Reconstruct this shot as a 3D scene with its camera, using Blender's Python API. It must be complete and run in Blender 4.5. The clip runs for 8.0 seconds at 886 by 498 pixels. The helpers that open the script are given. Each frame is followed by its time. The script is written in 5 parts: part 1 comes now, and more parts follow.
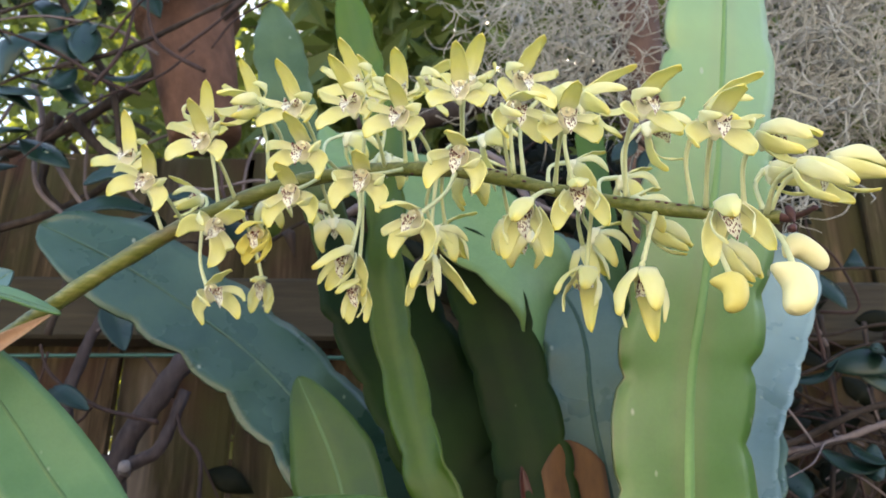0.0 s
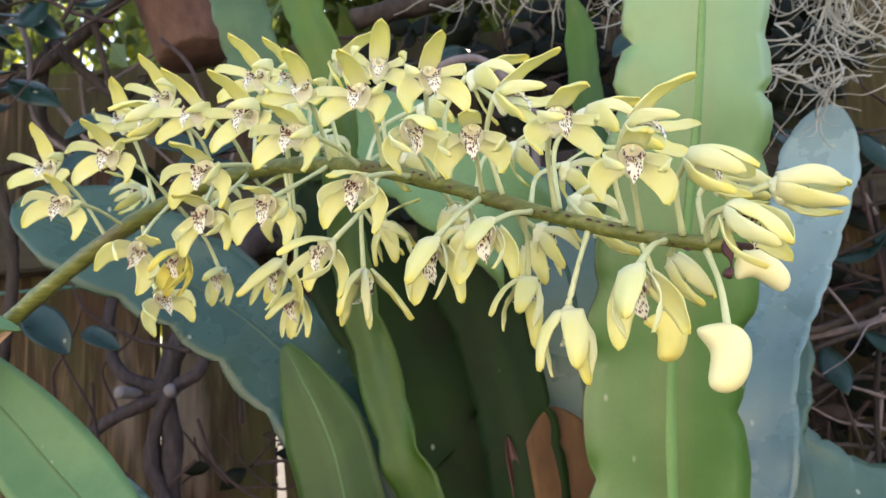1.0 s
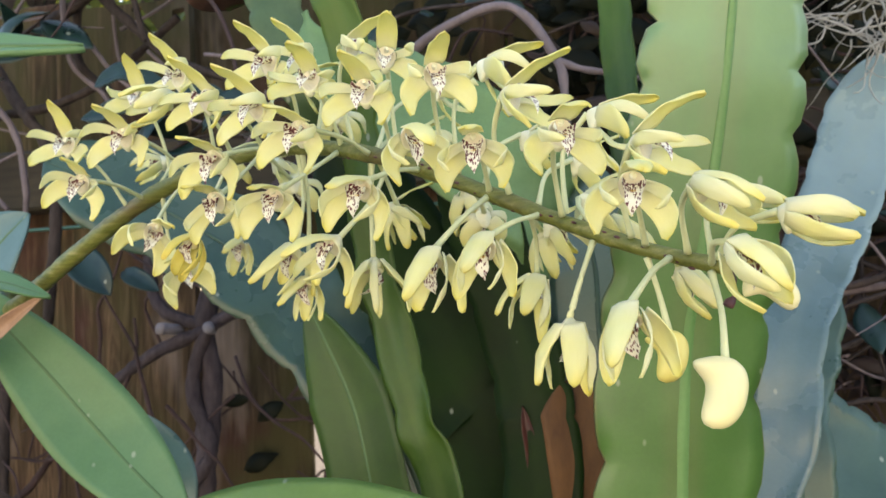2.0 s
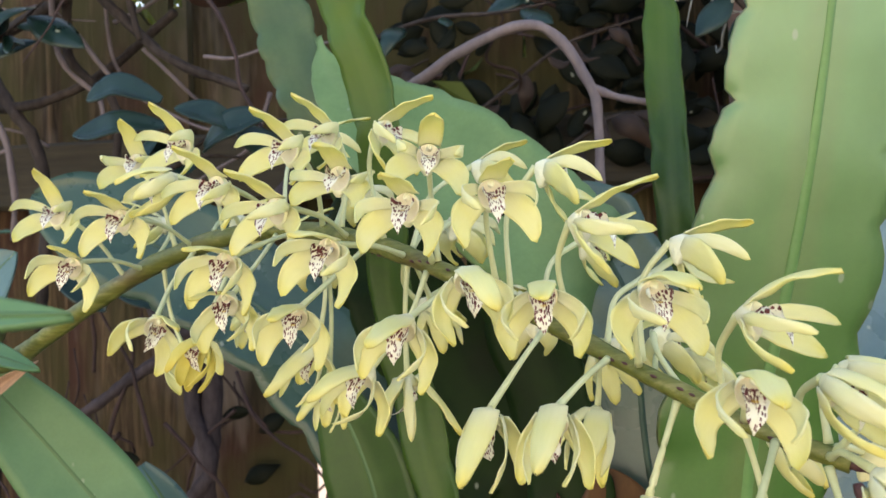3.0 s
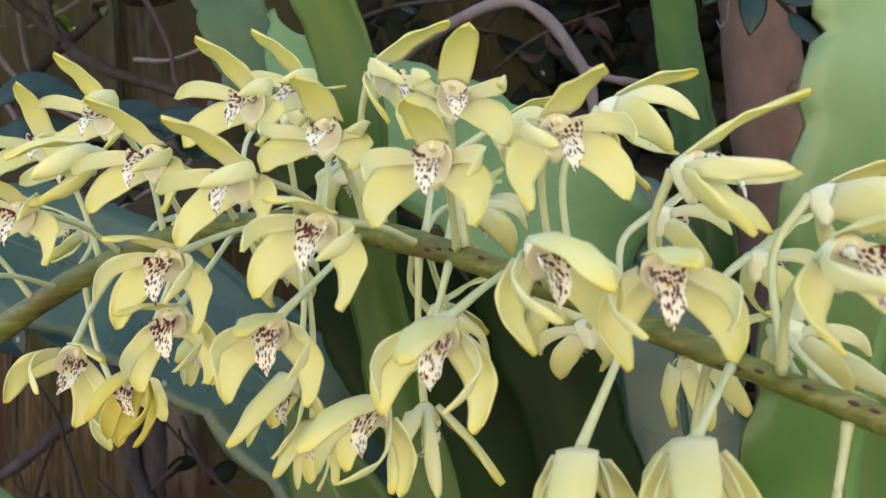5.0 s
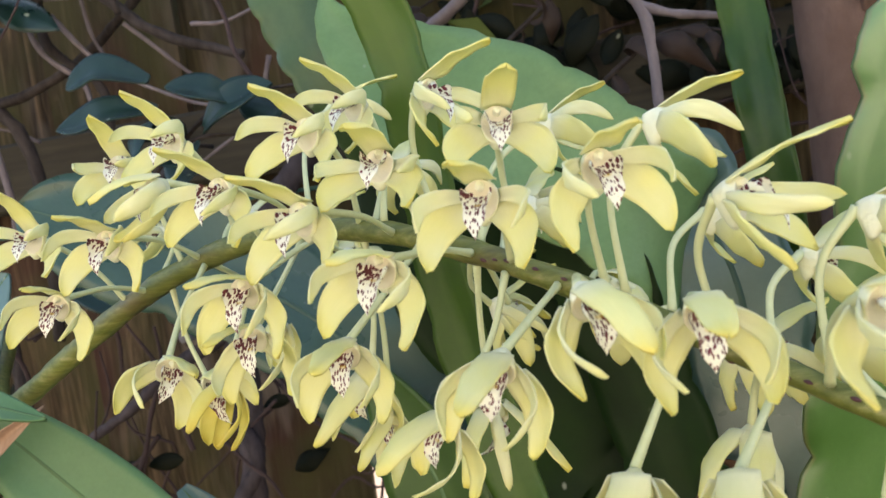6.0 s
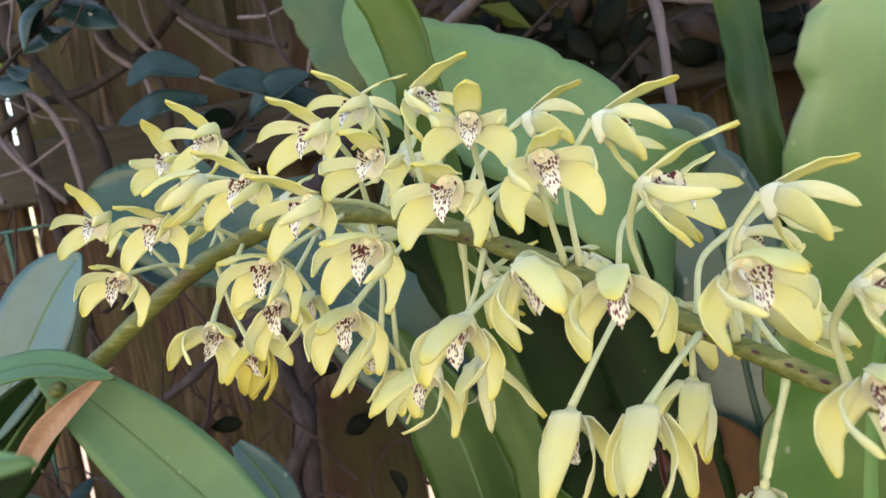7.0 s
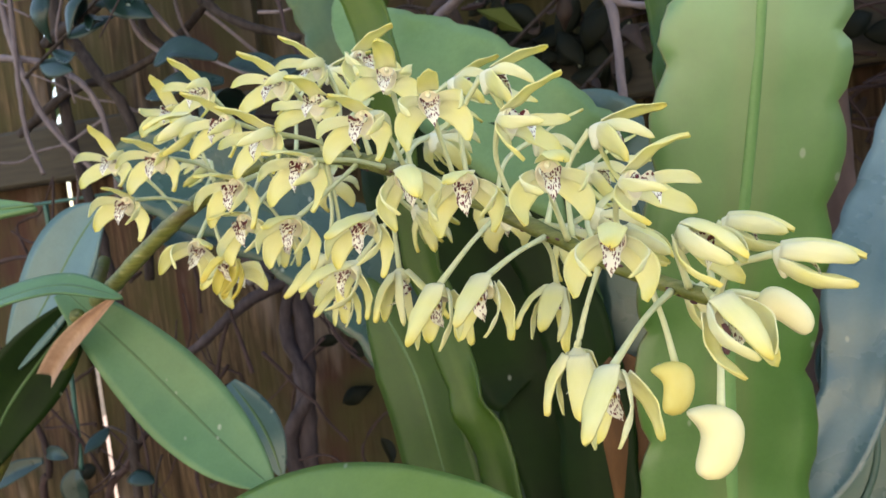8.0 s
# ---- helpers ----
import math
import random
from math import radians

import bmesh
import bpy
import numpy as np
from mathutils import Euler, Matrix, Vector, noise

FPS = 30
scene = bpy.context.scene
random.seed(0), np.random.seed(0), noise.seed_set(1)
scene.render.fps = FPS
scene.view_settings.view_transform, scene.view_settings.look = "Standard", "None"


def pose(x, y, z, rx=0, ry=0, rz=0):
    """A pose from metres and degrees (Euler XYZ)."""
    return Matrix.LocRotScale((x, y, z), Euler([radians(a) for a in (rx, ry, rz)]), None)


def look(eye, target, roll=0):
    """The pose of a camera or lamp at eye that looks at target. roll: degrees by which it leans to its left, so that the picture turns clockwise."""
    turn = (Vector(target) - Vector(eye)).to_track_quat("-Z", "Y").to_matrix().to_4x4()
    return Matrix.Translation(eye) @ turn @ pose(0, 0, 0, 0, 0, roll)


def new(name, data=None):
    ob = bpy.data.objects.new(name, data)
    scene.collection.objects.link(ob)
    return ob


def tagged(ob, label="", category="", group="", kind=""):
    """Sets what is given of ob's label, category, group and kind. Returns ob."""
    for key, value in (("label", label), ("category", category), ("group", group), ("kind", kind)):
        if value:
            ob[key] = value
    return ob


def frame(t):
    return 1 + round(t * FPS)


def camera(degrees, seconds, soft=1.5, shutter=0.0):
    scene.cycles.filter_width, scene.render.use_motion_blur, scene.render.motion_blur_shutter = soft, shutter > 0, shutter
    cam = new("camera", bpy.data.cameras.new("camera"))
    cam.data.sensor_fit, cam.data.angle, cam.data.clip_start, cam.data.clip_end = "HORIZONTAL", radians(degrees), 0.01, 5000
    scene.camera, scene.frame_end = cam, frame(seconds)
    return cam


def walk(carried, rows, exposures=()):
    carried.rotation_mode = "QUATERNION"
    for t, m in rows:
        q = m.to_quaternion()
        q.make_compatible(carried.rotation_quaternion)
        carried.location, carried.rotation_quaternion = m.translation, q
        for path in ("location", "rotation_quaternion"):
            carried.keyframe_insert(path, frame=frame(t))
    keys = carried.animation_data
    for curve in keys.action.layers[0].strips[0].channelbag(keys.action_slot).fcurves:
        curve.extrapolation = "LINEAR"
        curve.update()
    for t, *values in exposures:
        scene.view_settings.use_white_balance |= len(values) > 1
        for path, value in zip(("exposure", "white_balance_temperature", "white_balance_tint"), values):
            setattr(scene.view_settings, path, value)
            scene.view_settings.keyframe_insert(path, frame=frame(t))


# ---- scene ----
cam = camera(58.0, 8.0)
cam.data.dof.use_dof, cam.data.dof.focus_distance, cam.data.dof.aperture_fstop = True, 0.25, 31.0
PATH = [
    (0, (0.0008, 0.0043, 1.2064), (-0.0115, 1.8713, 1.9233), 0.52),
    (0.5, (0.0305, 0.0045, 1.2439), (-0.0676, 1.9353, 1.7560), -1.65),
    (1, (0.0632, 0.0211, 1.2905), (-0.1514, 1.9865, 1.5924), -3.56),
    (1.2, (0.0710, 0.0179, 1.2998), (-0.1885, 1.9859, 1.5440), -3.82),
    (2.3, (0.0800, 0.0322, 1.3375), (-0.2788, 1.9990, 1.3896), -2.24),
    (2.5, (0.0771, 0.0439, 1.3530), (-0.2826, 2.0111, 1.3778), -2.08),
    (3, (0.0569, 0.0608, 1.3821), (-0.2764, 2.0328, 1.3684), -1.75),
    (3.5, (0.0327, 0.0904, 1.3813), (-0.2442, 2.0712, 1.3735), -1.63),
    (4, (0.0092, 0.1145, 1.3652), (-0.1771, 2.1042, 1.4446), -1.67),
    (4.5, (0.0068, 0.1256, 1.3548), (-0.1444, 2.1157, 1.4835), -2.57),
    (4.7, (0.0129, 0.1339, 1.3590), (-0.1386, 2.1248, 1.4736), -3.13),
    (5.8, (0.0289, 0.1259, 1.3949), (-0.3231, 2.0904, 1.2677), -7.81),
    (6, (0.0305, 0.1250, 1.3975), (-0.3605, 2.0803, 1.2446), -8.38),
    (6.5, (0.0419, 0.1216, 1.4045), (-0.4293, 2.0556, 1.2111), -9.46),
    (7, (0.0601, 0.0907, 1.3997), (-0.4802, 2.0061, 1.2030), -9.44),
    (7.5, (0.0874, 0.0603, 1.3888), (-0.4989, 1.9636, 1.2069), -8.61),
    (8, (0.1164, 0.0313, 1.3666), (-0.4966, 1.9290, 1.2173), -6.85),
]
walk(cam, [(t, look(eye, target, roll)) for t, eye, target, roll in PATH], [(0.0, 2.34, 6950, 8), (1.2, 2.32, 7000, 9), (2.5, 2.20, 7150, 9), (4.5, 2.06, 7150, 8), (6.0, 2.15, 7200, 9), (8.0, 2.18, 7100, 9)])

# ---- world, sun, exposure ----
world = bpy.data.worlds.new("sky")
scene.world = world
world.use_nodes = True
wn = world.node_tree
sky = wn.nodes.new("ShaderNodeTexSky")
sky.sky_type = "NISHITA"
sky.sun_disc = False
sky.sun_elevation, sky.sun_rotation = radians(34), radians(20)
sky.air_density, sky.dust_density = 1.0, 2.0
back = wn.nodes["Background"]
wn.links.new(sky.outputs[0], back.inputs[0])
back.inputs[1].default_value = 0.13

# low sun beyond the fence: it lights the garden behind, the fence shades the orchid
sun_data = bpy.data.lights.new("sun", "SUN")
sun_data.energy, sun_data.angle, sun_data.color = 4.0, radians(0.6), (1.0, 0.93, 0.82)
sun = new("sun", sun_data)
sun.matrix_world = look((0.9, 2.6, 2.2), (0, 0, 0))


# ---- materials ----
def material(name):
    m = bpy.data.materials.new(name)
    m.use_nodes = True
    nt = m.node_tree
    return m, nt, nt.nodes["Principled BSDF"]


def ramp(nt, source, stops):
    r = nt.nodes.new("ShaderNodeValToRGB")
    els = r.color_ramp.elements
    while len(els) < len(stops):
        els.new(0.5)
    for e, (p, c) in zip(els, stops):
        e.position, e.color = p, (*c, 1)
    nt.links.new(source, r.inputs[0])
    return r.outputs[0]


def noise_tex(nt, scale, detail=4, rough=0.55, vector=None, distortion=0.0):
    n = nt.nodes.new("ShaderNodeTexNoise")
    n.inputs["Scale"].default_value, n.inputs["Detail"].default_value = scale, detail
    n.inputs["Roughness"].default_value, n.inputs["Distortion"].default_value = rough, distortion
    if vector is not None:
        nt.links.new(vector, n.inputs["Vector"])
    return n.outputs["Fac"]


def coords(nt, stretch=(1, 1, 1), jitter=0.0):
    """Object coordinates, stretched, and shifted by each object's own random number."""
    tc = nt.nodes.new("ShaderNodeTexCoord")
    mp = nt.nodes.new("ShaderNodeMapping")
    mp.inputs["Scale"].default_value = stretch
    nt.links.new(tc.outputs["Object"], mp.inputs["Vector"])
    if jitter:
        info = nt.nodes.new("ShaderNodeObjectInfo")
        mul = nt.nodes.new("ShaderNodeMath")
        mul.operation = "MULTIPLY"
        mul.inputs[1].default_value = jitter
        nt.links.new(info.outputs["Random"], mul.inputs[0])
        nt.links.new(mul.outputs[0], mp.inputs["Location"])
    return mp.outputs[0]


def mix(nt, fac, a, b, blend="MIX"):
    m = nt.nodes.new("ShaderNodeMix")
    m.data_type, m.blend_type = "RGBA", blend
    for slot, v in ((m.inputs[0], fac), (m.inputs[6], a), (m.inputs[7], b)):
        if isinstance(v, (int, float)):
            slot.default_value = v
        elif isinstance(v, tuple):
            slot.default_value = (*v, 1)
        else:
            nt.links.new(v, slot)
    return m.outputs[2]


def bump(nt, bsdf, height, strength=0.3, distance=0.001):
    b = nt.nodes.new("ShaderNodeBump")
    b.inputs["Strength"].default_value, b.inputs["Distance"].default_value = strength, distance
    nt.links.new(height, b.inputs["Height"])
    nt.links.new(b.outputs[0], bsdf.inputs["Normal"])


def translucent(nt, bsdf, colour, amount):
    """Lets part of the light through a thin blade."""
    tr = nt.nodes.new("ShaderNodeBsdfTranslucent")
    if isinstance(colour, tuple):
        tr.inputs[0].default_value = (*colour, 1)
    else:
        nt.links.new(colour, tr.inputs[0])
    mx = nt.nodes.new("ShaderNodeMixShader")
    mx.inputs[0].default_value = amount
    out = nt.nodes["Material Output"]
    nt.links.new(bsdf.outputs[0], mx.inputs[1])
    nt.links.new(tr.outputs[0], mx.inputs[2])
    nt.links.new(mx.outputs[0], out.inputs[0])


def petal_material(name, base, body, tip, rough=0.5):
    """Waxy petal: pale at the base, fuller yellow along the blade, faint veins."""
    m, nt, b = material(name)
    tc = nt.nodes.new("ShaderNodeTexCoord")
    sep = nt.nodes.new("ShaderNodeSeparateXYZ")
    nt.links.new(tc.outputs["Object"], sep.inputs[0])
    along = ramp(nt, sep.outputs[2], [(0.0, base), (0.35, body), (0.75, body), (1.0, tip)])
    vein = noise_tex(nt, 14, 3, vector=coords(nt, (3.0, 1, 0.35), 5.0))
    blot = noise_tex(nt, 2.2, 2, vector=coords(nt, (1, 1, 1), 9.0))
    c = mix(nt, 0.08, along, ramp(nt, vein, [(0.35, (0.72, 0.74, 0.35)), (0.65, (1, 1, 0.9))]), "MULTIPLY")
    c = mix(nt, ramp(nt, blot, [(0.45, (0, 0, 0)), (0.8, (0.35, 0.35, 0.35))]), c, base)
    nt.links.new(c, b.inputs["Base Color"])
    b.inputs["Roughness"].default_value = rough
    b.inputs["Specular IOR Level"].default_value = 0.35
    bump(nt, b, vein, 0.06, 0.01)
    translucent(nt, b, c, 0.3)
    return m


PETAL = petal_material("petal_inside", (0.91, 0.89, 0.62), (0.92, 0.89, 0.39), (0.91, 0.82, 0.18))
PETAL_SIDE = petal_material("side_sepal_inside", (0.91, 0.89, 0.64), (0.92, 0.89, 0.43), (0.91, 0.84, 0.24))
PETAL_BACK = petal_material("petal_outside", (0.91, 0.89, 0.64), (0.91, 0.88, 0.43), (0.90, 0.80, 0.22))
PETAL_PALE = petal_material("petal_pale", (0.91, 0.90, 0.70), (0.91, 0.90, 0.53), (0.90, 0.86, 0.34))
PETAL_WHITE = petal_material("petal_whitish_outside", (0.89, 0.88, 0.68), (0.89, 0.88, 0.57), (0.88, 0.85, 0.40))
PETAL_OLD = petal_material("petal_fading", (0.86, 0.80, 0.38), (0.86, 0.76, 0.20), (0.82, 0.66, 0.12))


def lip_material():
    """White lip with dark-purple dashes, crowded towards the throat, and a yellow spot."""
    m, nt, b = material("lip_speckled")
    v = nt.nodes.new("ShaderNodeTexVoronoi")
    v.feature = "F1"
    v.inputs["Scale"].default_value = 23.0
    nt.links.new(coords(nt, (1.9, 0.5, 0.5), 7.0), v.inputs["Vector"])
    wob = noise_tex(nt, 16, 2, vector=coords(nt, (1, 1, 1), 3.0))
    add = nt.nodes.new("ShaderNodeMath")
    add.operation = "MULTIPLY_ADD"
    add.inputs[1].default_value = 0.5
    nt.links.new(wob, add.inputs[0])
    nt.links.new(v.outputs["Distance"], add.inputs[2])
    pos = nt.nodes.new("ShaderNodeSeparateXYZ")
    nt.links.new(nt.nodes.new("ShaderNodeTexCoord").outputs["Object"], pos.inputs[0])
    inner = nt.nodes.new("ShaderNodeMapRange")
    inner.inputs[1].default_value, inner.inputs[2].default_value = -0.46, -0.16
    inner.inputs[3].default_value, inner.inputs[4].default_value = 0.16, 0.0
    nt.links.new(pos.outputs[1], inner.inputs[0])
    crowd = nt.nodes.new("ShaderNodeMath")
    nt.links.new(add.outputs[0], crowd.inputs[0])
    nt.links.new(inner.outputs[0], crowd.inputs[1])
    spots = ramp(nt, crowd.outputs[0], [(0.77, (1, 1, 1)), (0.82, (0, 0, 0))])
    white = mix(nt, noise_tex(nt, 5, 2), (0.80, 0.77, 0.62), (0.86, 0.85, 0.80))
    dark = mix(nt, noise_tex(nt, 8, 1, vector=coords(nt, (1, 1, 1), 2.0)), (0.05, 0.012, 0.012), (0.16, 0.008, 0.03))
    spot = nt.nodes.new("ShaderNodeVectorMath")
    spot.operation = "DISTANCE"
    spot.inputs[1].default_value = (0.0, -0.29, -0.02)
    nt.links.new(nt.nodes.new("ShaderNodeTexCoord").outputs["Object"], spot.inputs[0])
    golden = ramp(nt, spot.outputs["Value"], [(0.035, (1, 1, 1)), (0.06, (0, 0, 0))])
    nt.links.new(mix(nt, golden, mix(nt, spots, white, dark), (0.72, 0.50, 0.04)), b.inputs["Base Color"])
    b.inputs["Roughness"].default_value = 0.42
    return m


LIP = lip_material()


def plain_material(name, a, c, scale=300.0, rough=0.5, stretch=(1, 1, 1), bump_by=0.2, spec=0.5, jitter=3.0, dist=0.0006):
    """Two tones mixed by coarse and fine noise, with relief."""
    m, nt, b = material(name)
    vec = coords(nt, stretch, jitter)
    fine, coarse = noise_tex(nt, scale, 5, 0.6, vec), noise_tex(nt, scale * 0.13, 3, 0.5, vec)
    blend = mix(nt, 0.5, fine, coarse)
    nt.links.new(ramp(nt, blend, [(0.3, a), (0.7, c)]), b.inputs["Base Color"])
    b.inputs["Roughness"].default_value, b.inputs["Specular IOR Level"].default_value = rough, spec
    bump(nt, b, fine, bump_by, dist)
    return m


def leaf_material(name, a, c, edge=None, lit_tip=None, rough=0.42, trans=0.12, spec=0.5, scale=55.0, relief=0.3):
    """Leaf skin: broad mottling, fine cells, a few pale scars, some light through."""
    m, nt, b = material(name)
    vec = coords(nt, (1, 1, 1), 4.0)
    broad, cells = noise_tex(nt, scale * 0.35, 4, 0.6, vec), noise_tex(nt, scale * 9, 3, 0.6, vec)
    col = ramp(nt, broad, [(0.3, a), (0.7, c)])
    col = mix(nt, 0.35, col, ramp(nt, cells, [(0.3, (0.75, 0.78, 0.72)), (0.7, (1, 1, 1))]), "MULTIPLY")
    # light falling on the upper blade put into the colour: brighter tip, darker foot
    if lit_tip:
        from_tip = nt.nodes.new("ShaderNodeAttribute")
        from_tip.attribute_name = "along"
        col = mix(nt, ramp(nt, from_tip.outputs["Fac"], [(0.15, (1, 1, 1)), (0.56, (0, 0, 0))]), col, ramp(nt, broad, [(0.3, lit_tip), (0.7, tuple(1.25 * k for k in lit_tip))]))
    if edge:
        rim = nt.nodes.new("ShaderNodeAttribute")
        rim.attribute_name = "across"
        uneven = nt.nodes.new("ShaderNodeMath")
        uneven.operation = "MULTIPLY_ADD"
        uneven.inputs[1].default_value = -0.05
        nt.links.new(broad, uneven.inputs[0])
        nt.links.new(rim.outputs["Fac"], uneven.inputs[2])
        col = mix(nt, ramp(nt, uneven.outputs[0], [(0.14, (0.12,) * 3), (0.30, (0, 0, 0)), (0.955, (0, 0, 0)), (0.99, (0.45,) * 3)]), col, edge)
    scar = nt.nodes.new("ShaderNodeTexVoronoi")
    scar.inputs["Scale"].default_value = 45
    nt.links.new(coords(nt, (1, 1, 0.6), 6.0), scar.inputs["Vector"])
    marks = ramp(nt, scar.outputs["Distance"], [(0.045, (0.6, 0.6, 0.6)), (0.075, (0, 0, 0))])
    col = mix(nt, marks, col, (0.45, 0.48, 0.38))
    nt.links.new(col, b.inputs["Base Color"])
    nt.links.new(ramp(nt, broad, [(0.3, (rough - 0.08,) * 3), (0.7, (rough + 0.1,) * 3)]), b.inputs["Roughness"])
    b.inputs["Specular IOR Level"].default_value = spec
    bump(nt, b, mix(nt, 0.12, broad, cells), relief, 0.002)
    translucent(nt, b, col, trans)
    return m


CREAM = plain_material("column_cream", (0.86, 0.84, 0.62), (0.89, 0.88, 0.74), 6, 0.5, dist=0.01)
CHIN = plain_material("chin_pale", (0.86, 0.84, 0.56), (0.88, 0.87, 0.72), 5, 0.5, dist=0.01)
THROAT = plain_material("throat_beige", (0.80, 0.73, 0.56), (0.87, 0.82, 0.64), 8, 0.6, dist=0.01)
BUD_SKIN = plain_material("bud_skin", (0.80, 0.74, 0.36), (0.86, 0.82, 0.56), 90, 0.5, (1, 1, 0.6), 0.1)
BUD_OLD = plain_material("fading_bud_skin", (0.78, 0.64, 0.12), (0.83, 0.74, 0.28), 90, 0.5, (1, 1, 0.6), 0.1)
PEDICEL = plain_material("pedicel_pale_green", (0.58, 0.61, 0.33), (0.72, 0.74, 0.46), 260, 0.45)
def stem_material():
    """Olive skin, paler in long streaks, flushed purple-brown here and there."""
    m, nt, b = material("stem_olive")
    streak = noise_tex(nt, 420, 4, 0.6, coords(nt, (0.12, 1, 1)))
    flush = noise_tex(nt, 45, 3, 0.6, coords(nt, (0.5, 1, 1)))
    col = ramp(nt, streak, [(0.3, (0.080, 0.100, 0.014)), (0.55, (0.165, 0.175, 0.040)), (0.75, (0.30, 0.28, 0.11))])
    col = mix(nt, ramp(nt, flush, [(0.52, (0, 0, 0)), (0.72, (0.55, 0.55, 0.55))]), col, (0.11, 0.050, 0.038))
    nt.links.new(col, b.inputs["Base Color"])
    b.inputs["Roughness"].default_value = 0.45
    bump(nt, b, streak, 0.35, 0.0006)
    return m


STEM = stem_material()
SCAR = plain_material("stem_scar_purple", (0.05, 0.015, 0.022), (0.13, 0.05, 0.05), 400, 0.6)
SHEATH = plain_material("dry_sheath", (0.32, 0.19, 0.13), (0.52, 0.36, 0.27), 220, 0.7, (1, 1, 0.3), 0.5)
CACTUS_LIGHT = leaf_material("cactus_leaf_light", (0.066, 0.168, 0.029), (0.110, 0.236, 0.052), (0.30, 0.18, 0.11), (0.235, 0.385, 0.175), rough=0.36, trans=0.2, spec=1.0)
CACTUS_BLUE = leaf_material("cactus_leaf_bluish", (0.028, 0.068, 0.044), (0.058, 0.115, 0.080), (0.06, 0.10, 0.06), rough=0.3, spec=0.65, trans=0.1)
# near-black green: the shade deep among the leaves is put into this colour
CACTUS_SHADE = leaf_material("cactus_leaf_shade_tone", (0.0035, 0.013, 0.0013), (0.0115, 0.034, 0.0035), (0.035, 0.07, 0.012), rough=0.55, trans=0.1, spec=0.2)
CACTUS_MID = leaf_material("cactus_leaf_mid", (0.026, 0.068, 0.006), (0.055, 0.118, 0.016), (0.13, 0.20, 0.045), rough=0.42, trans=0.2)
CACTUS_GREY = leaf_material("cactus_leaf_grey_green", (0.15, 0.265, 0.095), (0.24, 0.385, 0.15), (0.26, 0.33, 0.15), rough=0.42, trans=0.15)
# reflected sky painted into the base colour, paler and bluer than its neighbours
CACTUS_SHEEN = leaf_material("cactus_leaf_sky_sheen", (0.072, 0.130, 0.128), (0.128, 0.205, 0.205), (0.24, 0.29, 0.23), (0.235, 0.33, 0.345), rough=0.28, spec=0.9, trans=0.1)
CACTUS_TEAL = leaf_material("cactus_leaf_teal", (0.06, 0.115, 0.085), (0.115, 0.185, 0.14), (0.17, 0.22, 0.15), rough=0.3, trans=0.12, spec=0.8)
CACTUS_GREEN = leaf_material("cactus_leaf_green", (0.050, 0.095, 0.036), (0.095, 0.155, 0.064), (0.13, 0.19, 0.08), rough=0.42, trans=0.15)
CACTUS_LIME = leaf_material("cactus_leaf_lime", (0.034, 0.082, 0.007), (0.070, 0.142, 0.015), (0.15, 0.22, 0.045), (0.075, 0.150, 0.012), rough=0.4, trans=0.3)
# orchid leaf tinted blue in the colour itself, for the sky it mirrors
ORCHID_SHEEN = leaf_material("orchid_leaf_sky_sheen", (0.065, 0.135, 0.13), (0.11, 0.20, 0.19), rough=0.32, trans=0.08, spec=0.7)
RIB_LIGHT = leaf_material("midrib_light", (0.12, 0.25, 0.075), (0.17, 0.32, 0.11), trans=0.1)
RIB_BLUE = leaf_material("midrib_bluish", (0.034, 0.078, 0.050), (0.066, 0.125, 0.086), trans=0.05)
ORCHID_LEAF = leaf_material("orchid_leaf", (0.090, 0.195, 0.078), (0.140, 0.270, 0.118), rough=0.38, trans=0.12)
# yellower green, with the light on the upturned leaf put into its colour
ORCHID_LEAF_LIT = leaf_material("orchid_leaf_lit", (0.12, 0.215, 0.045), (0.18, 0.285, 0.075), rough=0.36, trans=0.15)
GROOVE = leaf_material("leaf_groove", (0.06, 0.13, 0.04), (0.09, 0.17, 0.06), trans=0.0)
SHRUB = leaf_material("shrub_leaf", (0.007, 0.024, 0.018), (0.018, 0.046, 0.038), rough=0.33, trans=0.06, spec=0.45, scale=120)
# near-black leaf that carries the fence's deep shade in its colour
SHADE_LEAF = leaf_material("shade_dark_leaf", (0.004, 0.007, 0.003), (0.013, 0.014, 0.008), rough=0.6, trans=0.05, spec=0.15, scale=120)
HEDGE = leaf_material("hedge_leaf", (0.065, 0.10, 0.018), (0.15, 0.19, 0.035), rough=0.5, trans=0.3, scale=12)
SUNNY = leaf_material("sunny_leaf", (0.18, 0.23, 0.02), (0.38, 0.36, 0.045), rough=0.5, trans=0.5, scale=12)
DEAD = plain_material("dead_leaf", (0.075, 0.030, 0.009), (0.18, 0.082, 0.024), 160, 0.7, (1, 1, 0.4), 0.5)
SHOOT_RED = plain_material("red_shoot", (0.035, 0.008, 0.008), (0.10, 0.03, 0.024), 200, 0.5, (1, 1, 0.3), 0.3)
LITTER = plain_material("dry_litter_leaf", (0.013, 0.0065, 0.004), (0.045, 0.022, 0.014), 160, 0.75, (1, 1, 0.4), 0.5)
BARK = plain_material("vine_bark", (0.014, 0.011, 0.010), (0.085, 0.066, 0.062), 140, 0.9, (1, 1, 0.35), 0.9, 0.2, dist=0.002)
BARK_GREY = plain_material("grey_vine_bark", (0.022, 0.017, 0.020), (0.10, 0.078, 0.085), 130, 0.85, (1, 1, 0.35), 0.9, 0.25, dist=0.002)
BARK_PALE = plain_material("pale_vine_bark", (0.10, 0.076, 0.084), (0.25, 0.20, 0.21), 160, 0.8, (1, 1, 0.4), 0.6)
